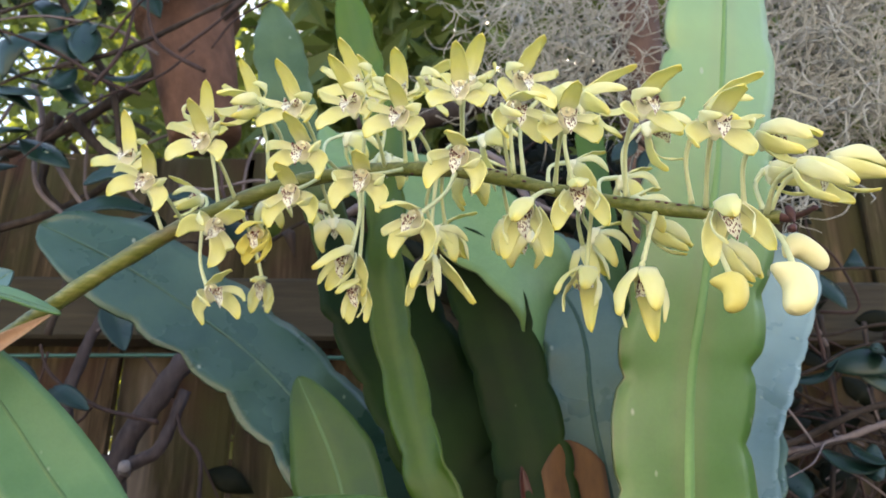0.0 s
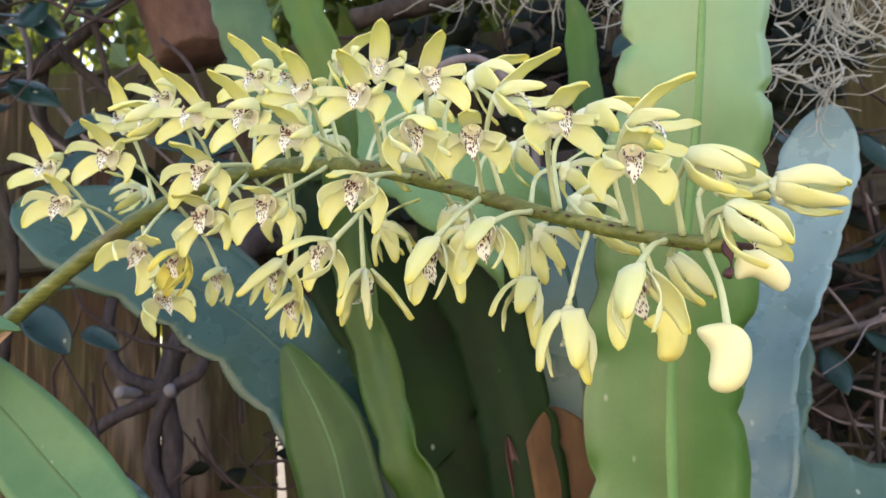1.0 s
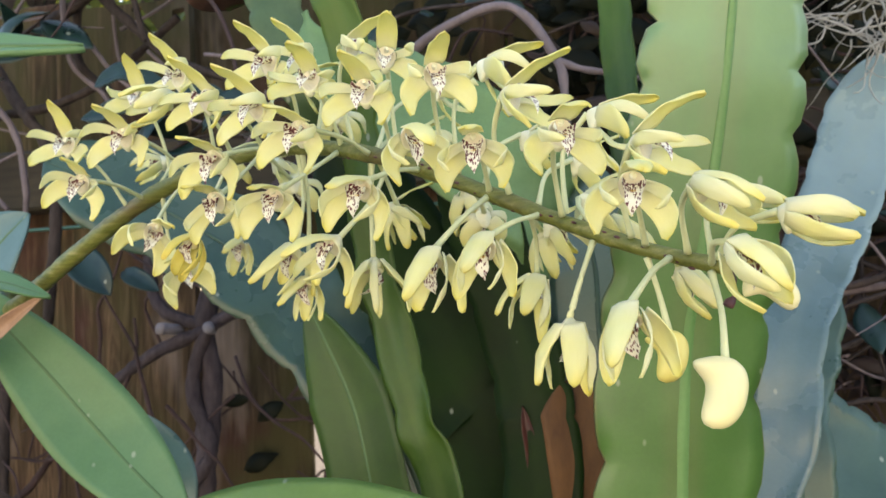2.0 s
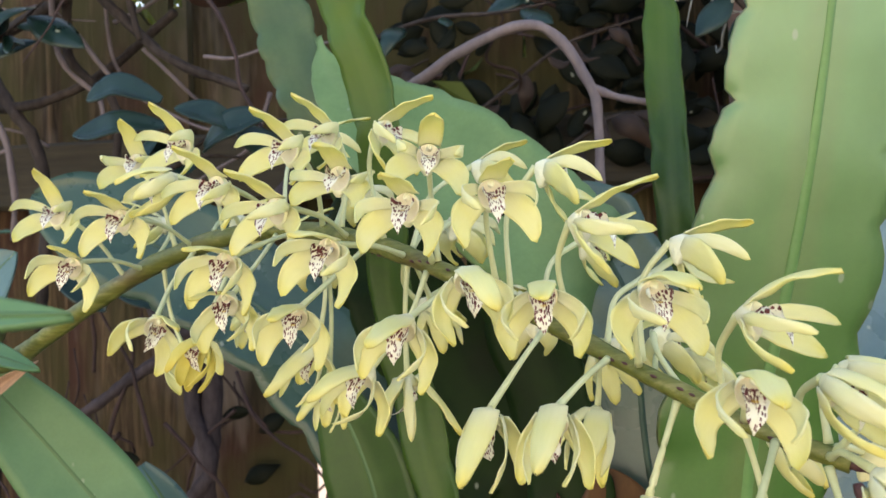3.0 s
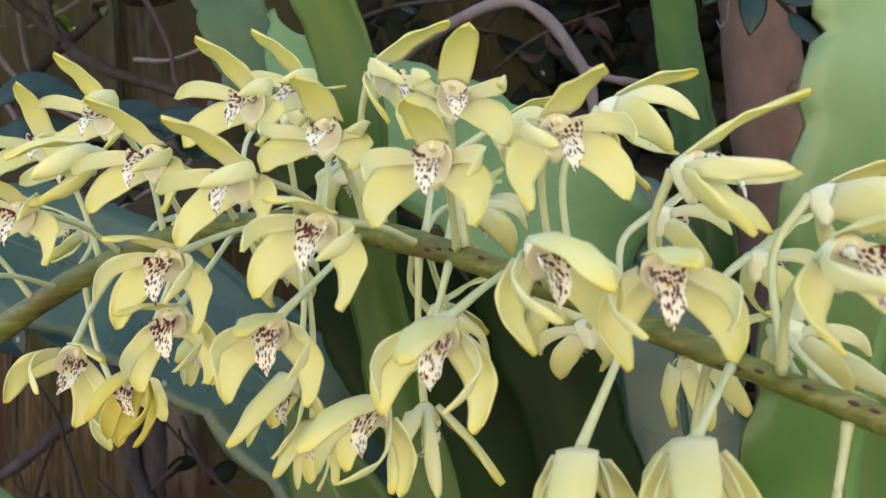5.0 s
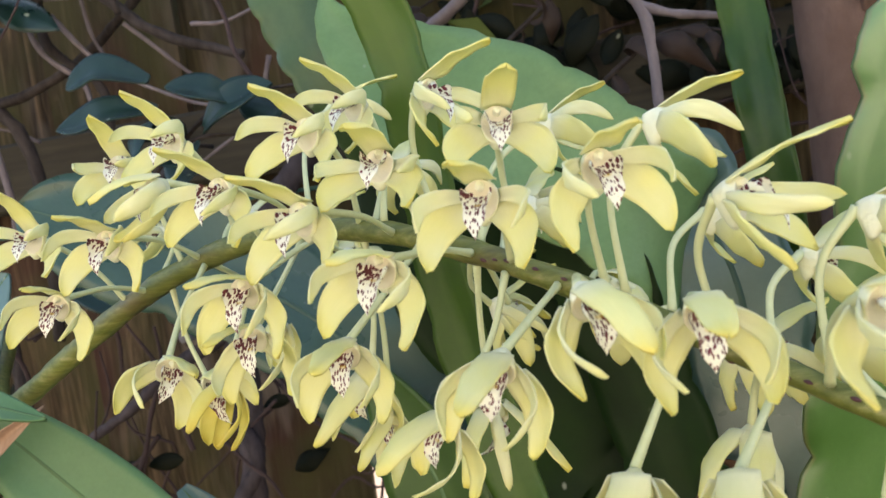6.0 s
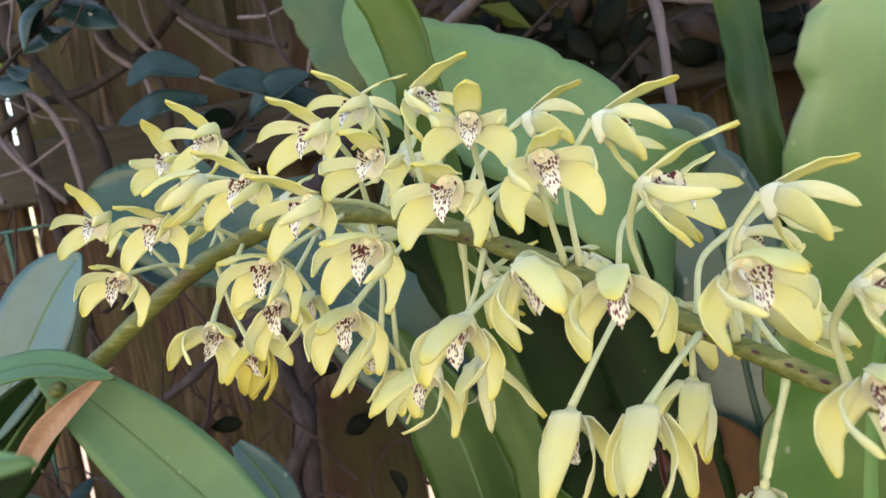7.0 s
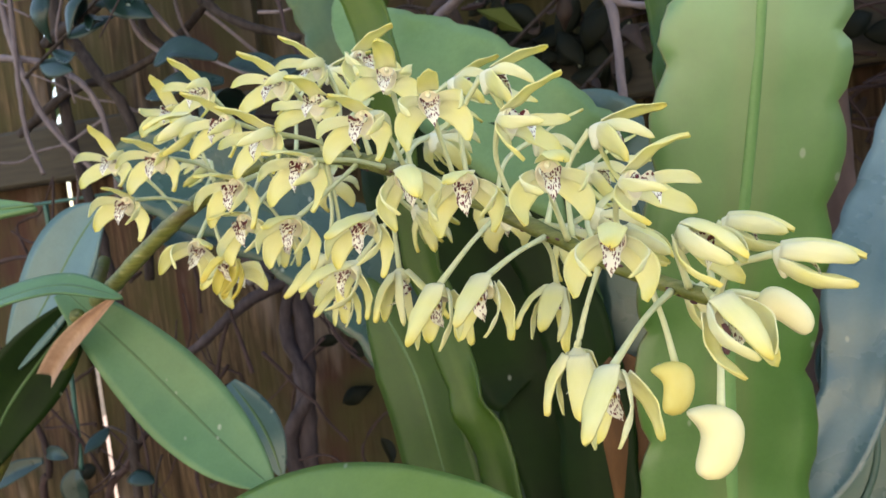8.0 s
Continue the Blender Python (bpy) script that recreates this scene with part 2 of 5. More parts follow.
TWIG_RED = plain_material("dry_red_twig", (0.018, 0.009, 0.009), (0.075, 0.042, 0.040), 160, 0.85, (1, 1, 0.4), 0.6)
TRUNK = plain_material("reddish_trunk_bark", (0.07, 0.036, 0.028), (0.19, 0.115, 0.092), 60, 0.85, (1, 1, 0.6), 0.7, dist=0.003)
CUT = plain_material("pale_cut_wood", (0.13, 0.115, 0.13), (0.26, 0.235, 0.255), 120, 0.8, (1, 1, 1), 0.4)
def paling_material():
    """Weathered timber: long grain, damp stains, each board its own tone."""
    m, nt, b = material("weathered_paling")
    grain = noise_tex(nt, 26, 5, 0.6, coords(nt, (3.0, 1, 0.22), 8.0), 1.2)
    stain = noise_tex(nt, 7, 4, 0.6, coords(nt, (1.2, 1, 0.5), 5.0))
    info = nt.nodes.new("ShaderNodeObjectInfo")
    tone = ramp(nt, info.outputs["Random"], [(0.0, (0.55, 0.5, 0.45)), (0.5, (0.9, 0.85, 0.8)), (1.0, (1.25, 1.05, 0.85))])
    col = ramp(nt, grain, [(0.3, (0.014, 0.010, 0.007)), (0.55, (0.078, 0.058, 0.038)), (0.75, (0.20, 0.15, 0.105))])
    col = mix(nt, 1.0, col, tone, "MULTIPLY")
    rust = noise_tex(nt, 9, 3, 0.55, coords(nt, (1.0, 1, 0.7), 3.0))
    col = mix(nt, ramp(nt, rust, [(0.5, (0, 0, 0)), (0.66, (0.8, 0.8, 0.8))]), col, (0.062, 0.026, 0.020))
    worn = noise_tex(nt, 5, 4, 0.65, coords(nt, (1.6, 1, 0.45), 6.0))
    col = mix(nt, ramp(nt, worn, [(0.55, (0, 0, 0)), (0.70, (0.75, 0.75, 0.75))]), col, (0.25, 0.195, 0.165))
    col = mix(nt, ramp(nt, stain, [(0.45, (0, 0, 0)), (0.60, (0.85, 0.85, 0.85))]), col, (0.060, 0.054, 0.020))
    nt.links.new(col, b.inputs["Base Color"])
    b.inputs["Roughness"].default_value, b.inputs["Specular IOR Level"].default_value = 0.9, 0.2
    bump(nt, b, grain, 0.8, 0.003)
    return m


WOOD = paling_material()
RAIL_WOOD = plain_material("weathered_rail", (0.014, 0.011, 0.007), (0.07, 0.056, 0.036), 45, 0.85, (0.22, 1, 3.0), 0.7, dist=0.002)
MOSS = plain_material("spanish_moss", (0.30, 0.285, 0.26), (0.52, 0.50, 0.46), 200, 0.9)
CLAY = plain_material("terracotta", (0.050, 0.022, 0.016), (0.20, 0.105, 0.078), 45, 0.9, (1, 1, 1), 0.9, dist=0.004)
SOIL = plain_material("garden_soil", (0.03, 0.021, 0.015), (0.075, 0.052, 0.036), 14, 0.95, (1, 1, 1), 1.0, dist=0.02)
PAVING = plain_material("pale_concrete", (0.19, 0.135, 0.12), (0.27, 0.20, 0.175), 9, 0.9, (1, 1, 1), 0.4, dist=0.004)
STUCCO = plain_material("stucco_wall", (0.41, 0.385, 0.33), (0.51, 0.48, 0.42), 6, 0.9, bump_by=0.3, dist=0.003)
UNSEEN_PAVING = plain_material("unseen_grey_paving", (0.075, 0.07, 0.062), (0.12, 0.11, 0.098), 9, 0.9, (1, 1, 1), 0.4, dist=0.004)
WIRE = plain_material("green_wire", (0.03, 0.10, 0.08), (0.06, 0.16, 0.13), 300, 0.5)


# ---- mesh helpers ----
def mesh_of(name, verts, faces, mats, indices=None, smooth=True):
    me = bpy.data.meshes.new(name)
    me.from_pydata([tuple(v) for v in verts], [], faces)
    for m in mats:
        me.materials.append(m)
    if indices:
        me.polygons.foreach_set("material_index", indices)
    me.polygons.foreach_set("use_smooth", [smooth] * len(me.polygons))
    me.update()
    return me


def part(name, me, parent, label="", m=None):
    ob = new(name, me)
    ob.parent = parent
    if m is not None:
        ob.matrix_basis = m
    return tagged(ob, label)


def thing(name, label, category, at=(0, 0, 0), group="", kind=""):
    ob = new(name)
    ob.empty_display_size = 0.02
    ob.location = at
    return tagged(ob, label, category, group, kind)


def glide(points, n):
    """n points along a smooth curve through the given ones."""
    p = [Vector(q) for q in points]
    p = [2 * p[0] - p[1]] + p + [2 * p[-1] - p[-2]]
    out = []
    for i in range(n):
        u = i / (n - 1) * (len(p) - 3)
        k = min(int(u), len(p) - 4)
        t = u - k
        a, b, c, d = p[k:k + 4]
        out.append(0.5 * (2 * b + (c - a) * t + (2 * a - 5 * b + 4 * c - d) * t * t + (3 * b - a - 3 * c + d) * t ** 3))
    return out


def tube(points, radius, sides=8, n=24, rough=0.0, grain=60.0, seed=0.0):
    """Vertices and faces of a round stalk along a smooth curve; radius is a number or a function of 0..1."""
    line = glide(points, n)
    verts, faces = [], []
    ref = Vector((0.31, 0.17, 0.93)).normalized()
    for i, p in enumerate(line):
        t = (line[min(i + 1, n - 1)] - line[max(i - 1, 0)]).normalized()
        s = t.cross(ref)
        s = s.normalized() if s.length > 0.05 else t.cross(Vector((1, 0, 0))).normalized()
        b = s.cross(t)
        r = radius(i / (n - 1)) if callable(radius) else radius
        for k in range(sides):
            a = 2 * math.pi * k / sides
            d = s * math.cos(a) + b * math.sin(a)
            bumpy = 1 + rough * noise.noise((p + d * r) * grain + Vector((seed, 0, 0)))
            verts.append(p + d * r * bumpy)
    for i in range(n - 1):
        for k in range(sides):
            k2 = (k + 1) % sides
            faces.append((i * sides + k, i * sides + k2, (i + 1) * sides + k2, (i + 1) * sides + k))
    faces.append(tuple(range(sides - 1, -1, -1)))
    faces.append(tuple((n - 1) * sides + k for k in range(sides)))
    return verts, faces


def shell(front, rows, cols, thick, normal_of):
    """A closed thin sheet: the front grid, a back grid behind it, and the rim. Front faces first, then back and rim."""
    back_side = [v - normal_of(i) * thick for i, v in enumerate(front)]
    n = len(front)
    f, g = [], []
    for r in range(rows - 1):
        for c in range(cols - 1):
            a = r * cols + c
            f.append((a, a + 1, a + cols + 1, a + cols))
            g.append((n + a, n + a + cols, n + a + cols + 1, n + a + 1))
    ring = [c for c in range(cols)] + [r * cols + cols - 1 for r in range(1, rows)] + [(rows - 1) * cols + c for c in range(cols - 2, -1, -1)] + [r * cols for r in range(rows - 2, 0, -1)]
    for a, b in zip(ring, ring[1:] + ring[:1]):
        g.append((a, n + a, n + b, b))
    return front + back_side, f, g


# ---- the fence and the ground ----
def box_mesh(name, w, d, h, mat, edge=0.003):
    bm = bmesh.new()
    bmesh.ops.create_cube(bm, size=1.0, matrix=Matrix.Diagonal((w, d, h, 1)))
    bmesh.ops.bevel(bm, geom=bm.edges[:], offset=edge, segments=1, affect="EDGES")
    me = bpy.data.meshes.new(name)
    bm.to_mesh(me)
    bm.free()
    me.materials.append(mat)
    return me


def ground_sheet(name, x0, x1, y0, y1, z, mat, n=40, rough=0.0):
    verts, faces = [], []
    for j in range(n + 1):
        for i in range(n + 1):
            x, y = x0 + (x1 - x0) * i / n, y0 + (y1 - y0) * j / n
            verts.append((x, y, z + rough * noise.noise(Vector((x, y, 0)) * 3)))
    for j in range(n):
        for i in range(n):
            a = j * (n + 1) + i
            faces.append((a, a + 1, a + n + 2, a + n + 1))
    return mesh_of(name, verts, faces, [mat])


tagged(new("ground", ground_sheet("ground", -60, 60, -60, 60, 0.0, SOIL, 120, 0.03)), "dark garden soil under the plants", "ground", kind="structure")
tagged(new("pavement", ground_sheet("pavement", -4.0, 4.0, 1.05, 5.0, 0.06, PAVING, 20)), "pale sunlit concrete beyond the fence", "pavement", kind="structure")

# ground added out of view; its tone sets the bounce from below
tagged(new("pavement", ground_sheet("pavement", -3.4, 3.4, -2.5, -0.15, 0.06, UNSEEN_PAVING, 20)), "unseen grey paving behind the viewer, added to set the light from below", "pavement", kind="structure")

# added out of view: blocks low sky and throws light back on the flowers
tagged(new("wall_south", box_mesh("wall_south", 7.2, 0.2, 2.6, STUCCO, 0.004)), "unseen plain beige wall behind the viewer, added to bounce light", "wall", kind="structure").location = (0, -2.6, 1.3)
# added unseen side walls, kept low so that sky light comes over them
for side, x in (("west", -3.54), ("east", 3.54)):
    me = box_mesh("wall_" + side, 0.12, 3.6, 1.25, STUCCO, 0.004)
    tagged(new("wall_" + side, me), "unseen plain low beige wall, added to bound the light from the side", "wall", kind="structure").location = (x, -0.8, 0.625)

FENCE_Y = 0.958
fence = thing("fence", "weathered brown timber paling fence with narrow gaps", "fence", (0, FENCE_Y, 0), kind="structure")
gaps = [-3.47, -3.30, -3.14, -2.98, -2.82, -2.66, -2.50, -2.34, -2.17, -2.02, -1.85, -1.69, -1.53, -1.36, -1.20, -1.04, -0.885, -0.725, -0.556, -0.395, -0.2515, -0.095, 0.065, 0.22, 0.385, 0.54, 0.70, 0.86, 1.02, 1.18, 1.35, 1.5, 1.66, 1.82, 2.0, 2.16, 2.33, 2.49, 2.65, 2.82, 2.98, 3.14, 3.30, 3.47]


def chinked_board(x0, d, h, z0, pieces, mat):
    """A board with worn chinks through it: each piece is a stretch across the board and the four corners of its hole, all in the fence's own x and z."""
    bm = bmesh.new()
    for left, right, hole in pieces:
        outer = [(left, z0), (right, z0), (right, z0 + h), (left, z0 + h)]
        rings = [[bm.verts.new((x - x0, y, z - z0 - h / 2)) for x, z in loop] for y in (-d / 2, d / 2) for loop in (outer, hole)]
        for k in range(4):
            n = (k + 1) % 4
            bm.faces.new((rings[0][k], rings[0][n], rings[1][n], rings[1][k]))
            bm.faces.new((rings[2][n], rings[2][k], rings[3][k], rings[3][n]))
            bm.faces.new((rings[0][n], rings[0][k], rings[2][k], rings[2][n]))
            bm.faces.new((rings[1][k], rings[1][n], rings[3][n], rings[3][k]))
    me = bpy.data.meshes.new("paling")
    bm.to_mesh(me)
    bm.free()
    me.materials.append(mat)
    return me


CHINKS = {
    -0.556: [(-0.5615, -0.425, [(-0.4455, 1.652), (-0.4345, 1.655), (-0.4645, 1.696), (-0.4755, 1.692)]), (-0.425, -0.3965, [(-0.420, 1.669), (-0.401, 1.671), (-0.403, 1.687), (-0.419, 1.685)])],
    -0.095: [(-0.101, 0.071, [(0.0025, 1.584), (0.0065, 1.584), (0.006, 1.612), (0.003, 1.612)])],
}
for i, (a, b) in enumerate(zip(gaps, gaps[1:])):
    near = abs(a + 0.2515) < 0.01
    slit, slit_a = (-0.10, 0.048) if near else (0.008 if abs(g + 0.2515) < 0.01 else 0.003 if abs(g + 0.395) < 0.01 else 0.0010 if -0.8 < g < -0.7 else -0.012 for g in (b, a))
    top = 1.705 + 0.012 * math.sin(i * 2.3)
    if a in CHINKS:
        me = chinked_board((a + b) / 2 + (slit_a - slit) / 4, 0.014, top - 0.05, 0.05, CHINKS[a], WOOD)
    else:
        me = box_mesh("paling", b - a - slit / 2 - slit_a / 2, 0.014, top - 0.05, WOOD, 0.0025)
    part("paling", me, fence, "", pose((a + b) / 2 + (slit_a - slit) / 4, 0.0075 if (i - (a > -0.26)) % 2 else -0.0075, (top + 0.05) / 2, 0, -2.9 if near else 0.42 if abs(b + 0.395) < 0.01 else 0.03 * math.sin(i * 3.7)))
for z in (0.35, 1.475):
    part("rail", box_mesh("rail", 6.9, 0.045, 0.075, RAIL_WOOD, 0.004), fence, "", pose(0.0, -0.036, z))
wire = mesh_of("wire", *tube([(-2.2, FENCE_Y - 0.07, 1.418), (-0.9, FENCE_Y - 0.072, 1.41), (-0.3, FENCE_Y - 0.07, 1.415), (-0.1, FENCE_Y - 0.066, 1.414), (-0.03, FENCE_Y - 0.060, 1.414)], 0.0022, 6, 30), [WIRE])
tagged(new("fence_wire", wire), "thin green garden wire along the fence", "wire")
cord = mesh_of("cord", *tube([(-0.705, FENCE_Y - 0.069, 1.413), (-0.708, FENCE_Y - 0.064, 1.30), (-0.711, FENCE_Y - 0.063, 1.20), (-0.716, FENCE_Y - 0.063, 1.10), (-0.719, FENCE_Y - 0.063, 1.043)], 0.0032, 8, 40, 0.15, 200.0), [WIRE])
tagged(new("cord", cord), "teal cord hanging from the fence wire", "cord")


# ---- leaves ----
def blade(points, width, facing, mat, profile, notch=0.0, lobe=0.036, fold=0.1, thick=0.0016, ripple=0.004, seed=1.0, rows=72, cols=11, twist=0.0):
    """A leaf along a smooth curve. profile: half-width over 0..1. notch: depth of the rounded bays in its margin. fold: how far it is creased along the middle."""
    line = glide(points, rows)
    total = sum((b - a).length for a, b in zip(line, line[1:]))
    front, normals = [], []
    f = Vector(facing).normalized()
    for i, p in enumerate(line):
        t = (line[min(i + 1, rows - 1)] - line[max(i - 1, 0)]).normalized()
        u = i / (rows - 1)
        turn = Matrix.Rotation(radians(twist) * (u - 0.5), 3, t)
        s = turn @ t.cross(f).normalized()
        nn = s.cross(t).normalized()
        if nn.dot(f) < 0:
            nn = -nn
        w = 0.5 * width * profile(u)
        for c in range(cols):
            q = 2 * c / (cols - 1) - 1
            h = w
            if notch:
                phase = u * total / lobe + (0.45 if q > 0 else 0.0) + seed + 0.35 * noise.noise(Vector((u * 5, seed, q > 0)))
                bay = abs(math.sin(math.pi * phase)) ** 0.38
                h = w * (1 - notch * (1 - bay) * min(1.0, 6 * u, 6 * (1 - u) + 0.3)) * (1 + 0.035 * noise.noise(Vector((u * total * 110, seed * 3.1, 2.0 * (q > 0)))))
            lift = fold * w * (abs(q) ** 1.4) + ripple * noise.noise(Vector((u * total * 28, q * 1.2, seed))) * (0.3 + q * q)
            front.append(p + s * h * q + nn * lift)
            normals.append(nn)
    verts, ff, gg = shell(front, rows, cols, thick, lambda i: normals[i])
    me = mesh_of("blade", verts, ff + gg, [mat])
    across = [abs(2 * c / (cols - 1) - 1) for c in range(cols)] * rows
    me.attributes.new("across", "FLOAT", "POINT").data.foreach_set("value", across + across)
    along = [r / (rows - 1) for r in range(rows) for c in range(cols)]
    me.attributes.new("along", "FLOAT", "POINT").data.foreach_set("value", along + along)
    return me


def strap_round(u):
    """Even blade, rounded at its start and running on at its end."""
    return max(0.06, min(1.0, (u / 0.14)) ** 0.5)


def ellipse(u):
    """Pointed oval leaf."""
    return max(0.02, math.sin(math.pi * min(1.0, 0.06 + 0.94 * u)) ** 0.75)


def ridge(points, width, facing, lift, mat, taper):
    """A low rounded rib lying on a leaf."""
    f = Vector(facing).normalized()
    pts = [Vector(p) + f * lift for p in glide(points, 14)]
    me = blade(pts, width, facing, mat, taper, 0.0, 0.03, -0.3, 0.0006, 0.0, 1.0, 50, 7)
    me.name = "midrib"
    return me


cactus = thing("orchid_cactus", "orchid cactus with long flat notched green leaves", "cactus", (0.06, 0.50, 0.0))
cactus_at = Vector(cactus.location)
v, f = tube([(0, 0, 0), (0.01, 0.01, 0.5), (0.0, 0.0, 0.9), (0.01, 0.0, 1.12)], lambda u: 0.022 - 0.008 * u, 10, 30, 0.3, 40.0)
part("crown", mesh_of("crown", v, f, [BARK]), cactus, "woody brown cactus stem")
CROWN = (0.07, 0.50, 1.05)


def cactus_leaf(label, points, width, facing, mat, rib, profile=strap_round, notch=0.2, seed=1.0, fold=0.1, lobe=0.036, ripple=0.004, twist=0.0, rib_w=0.005):
    points = [Vector(p) for p in points]
    points.append(points[-1] * 0.35 + Vector(CROWN) * 0.65)
    to = Matrix.Translation(-cactus_at)
    me = blade(points, width, facing, mat, lambda u: profile(u) * (1 - 0.6 * max(0.0, (u - 0.85) / 0.15)), notch, lobe, fold, 0.0018, ripple, seed, twist=twist, rows=90)
    me.name = "leaf"
    ob = part("leaf", me, cactus, label, to)
    if rib is not mat:
        part("midrib", ridge(points, rib_w, facing, 0.0008, rib, lambda u: 0.25 + 0.75 * u), ob)
    return ob


orchid = thing("orchid_plant", "orchid with pale yellow flowers and smooth green leaves", "orchid", (-0.36, 0.48, 0.0))
orchid_at = Vector(orchid.location)


def smooth_leaf(label, points, width, facing, mat=ORCHID_LEAF, profile=ellipse, fold=0.16, seed=3.0, ripple=0.001, plant=None, name="leaf", rib=GROOVE):
    plant = plant or orchid
    to = Matrix.Translation(-Vector(plant.location))
    me = blade(points, width, facing, mat, profile, 0.0, 0.03, fold, 0.0014, ripple, seed)
    me.name = name
    ob = part(name, me, plant, label, to)
    if rib:
        part("midrib", ridge(points, 0.0024, facing, 0.0004, rib, lambda u: math.sin(math.pi * (0.05 + 0.9 * u))), ob)
    return ob


def cane(points, r=0.0065):
    """A ribbed orchid cane that carries leaves."""
    v, f = tube([Vector(p) - orchid_at for p in points], lambda u: r * (1.15 - 0.45 * u) + 0.0003 * math.sin(u * 70), 12, 70, 0.08, 150.0)
    part("cane", mesh_of("cane", v, f, [STEM]), orchid, "olive-brown orchid cane")


cactus_leaf("broad pale green cactus leaf with scalloped edges, standing upright", [(0.164, 0.373, 1.575), (0.157, 0.379, 1.50), (0.151, 0.385, 1.445), (0.145, 0.390, 1.40), (0.135, 0.400, 1.34), (0.126, 0.411, 1.29), (0.120, 0.419, 1.215), (0.116, 0.427, 1.12)], 0.087, (0.40, -1, 0.12), CACTUS_LIGHT, RIB_LIGHT, ripple=0.002, notch=0.20, lobe=0.047, seed=0.3, fold=-0.05, rib_w=0.0085, profile=lambda u: strap_round(u) * (0.78 + 0.22 * min(1.0, u / 0.45)))
cactus_leaf("cactus leaf with wavy edges behind the flower tip, painted pale blue with sky sheen", [(0.318, 0.685, 1.487), (0.288, 0.665, 1.416), (0.252, 0.630, 1.347), (0.211, 0.580, 1.284), (0.19, 0.55, 1.2)], 0.066, (-0.05, -1, 0.45), CACTUS_SHEEN, CACTUS_SHEEN, notch=0.12, seed=1.3, profile=lambda u: strap_round(u) * (1 - 0.5 * u))
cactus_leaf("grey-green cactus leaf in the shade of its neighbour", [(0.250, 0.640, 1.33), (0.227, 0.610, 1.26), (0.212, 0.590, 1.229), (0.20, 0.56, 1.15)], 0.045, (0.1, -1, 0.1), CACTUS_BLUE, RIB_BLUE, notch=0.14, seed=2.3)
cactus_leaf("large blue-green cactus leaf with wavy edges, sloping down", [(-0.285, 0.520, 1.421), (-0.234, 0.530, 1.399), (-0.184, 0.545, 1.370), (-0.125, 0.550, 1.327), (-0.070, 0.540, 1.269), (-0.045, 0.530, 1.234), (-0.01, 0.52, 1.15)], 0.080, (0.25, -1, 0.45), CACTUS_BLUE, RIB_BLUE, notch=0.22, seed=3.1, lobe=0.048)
cactus_leaf("long narrow green cactus leaf with a pale edge", [(-0.070, 0.440, 1.565), (-0.056, 0.440, 1.507), (-0.048, 0.440, 1.483), (-0.037, 0.442, 1.442), (-0.036, 0.446, 1.40), (-0.035, 0.450, 1.355), (-0.026, 0.450, 1.309), (-0.013, 0.440, 1.258), (-0.002, 0.435, 1.229), (0.02, 0.43, 1.15)], 0.030, (-0.35, -1, 0.0), CACTUS_LIME, CACTUS_LIME, fold=0.15, rib_w=0.0025, notch=0.26, lobe=0.05, seed=4.2, profile=lambda u: 0.86 * min(1.0, u / 0.06) ** 0.6)
cactus_leaf("dark green cactus leaf with notched edges, the shade put into its colour", [(0.006, 0.472, 1.40), (0.023, 0.475, 1.362), (0.037, 0.475, 1.312), (0.049, 0.470, 1.262), (0.052, 0.465, 1.231), (0.055, 0.46, 1.15)], 0.046, (-0.3, -1, 0.1), CACTUS_SHADE, CACTUS_SHADE, notch=0.15, seed=5.4)
cactus_leaf("broad dark green cactus leaf, the deep shade put into its colour", [(-0.078, 0.512, 1.415), (-0.045, 0.510, 1.362), (-0.016, 0.508, 1.308), (0.008, 0.505, 1.260), (0.022, 0.505, 1.236), (0.04, 0.50, 1.15)], 0.074, (0.1, -1, 0.2), CACTUS_SHADE, CACTUS_SHADE, notch=0.14, seed=6.7)
cactus_leaf("grey-green cactus leaf with wavy edges beside the pale one", [(0.050, 0.510, 1.412), (0.066, 0.505, 1.385), (0.085, 0.490, 1.341), (0.087, 0.480, 1.286), (0.093, 0.470, 1.232), (0.10, 0.46, 1.15)], 0.055, (-0.2, -1, 0.2), CACTUS_TEAL, RIB_BLUE, notch=0.16, seed=7.9)
cactus_leaf("green cactus leaf rising behind the spike, slightly cupped", [(-0.150, 0.56, 1.64), (-0.135, 0.545, 1.58), (-0.120, 0.535, 1.525), (-0.108, 0.527, 1.487), (-0.093, 0.525, 1.452), (-0.075, 0.56, 1.40), (-0.04, 0.585, 1.33)], 0.046, (0.1, -1, 0.1), CACTUS_GREEN, CACTUS_GREEN, notch=0.2, seed=8.8, profile=lambda u: strap_round(u) * (1 - 0.55 * u))
cactus_leaf("wide green cactus leaf arching sideways behind the flowers", [(-0.094, 0.525, 1.509), (-0.080, 0.510, 1.480), (-0.042, 0.492, 1.446), (0.000, 0.480, 1.419), (0.036, 0.470, 1.388), (0.062, 0.485, 1.360), (0.068, 0.535, 1.33), (0.06, 0.575, 1.27)], 0.072, (0.25, -1, 0.35), CACTUS_GREY, CACTUS_GREY, notch=0.10, seed=9.6, lobe=0.045, profile=lambda u: max(0.06, min(1.0, u / 0.26) ** 1.25))
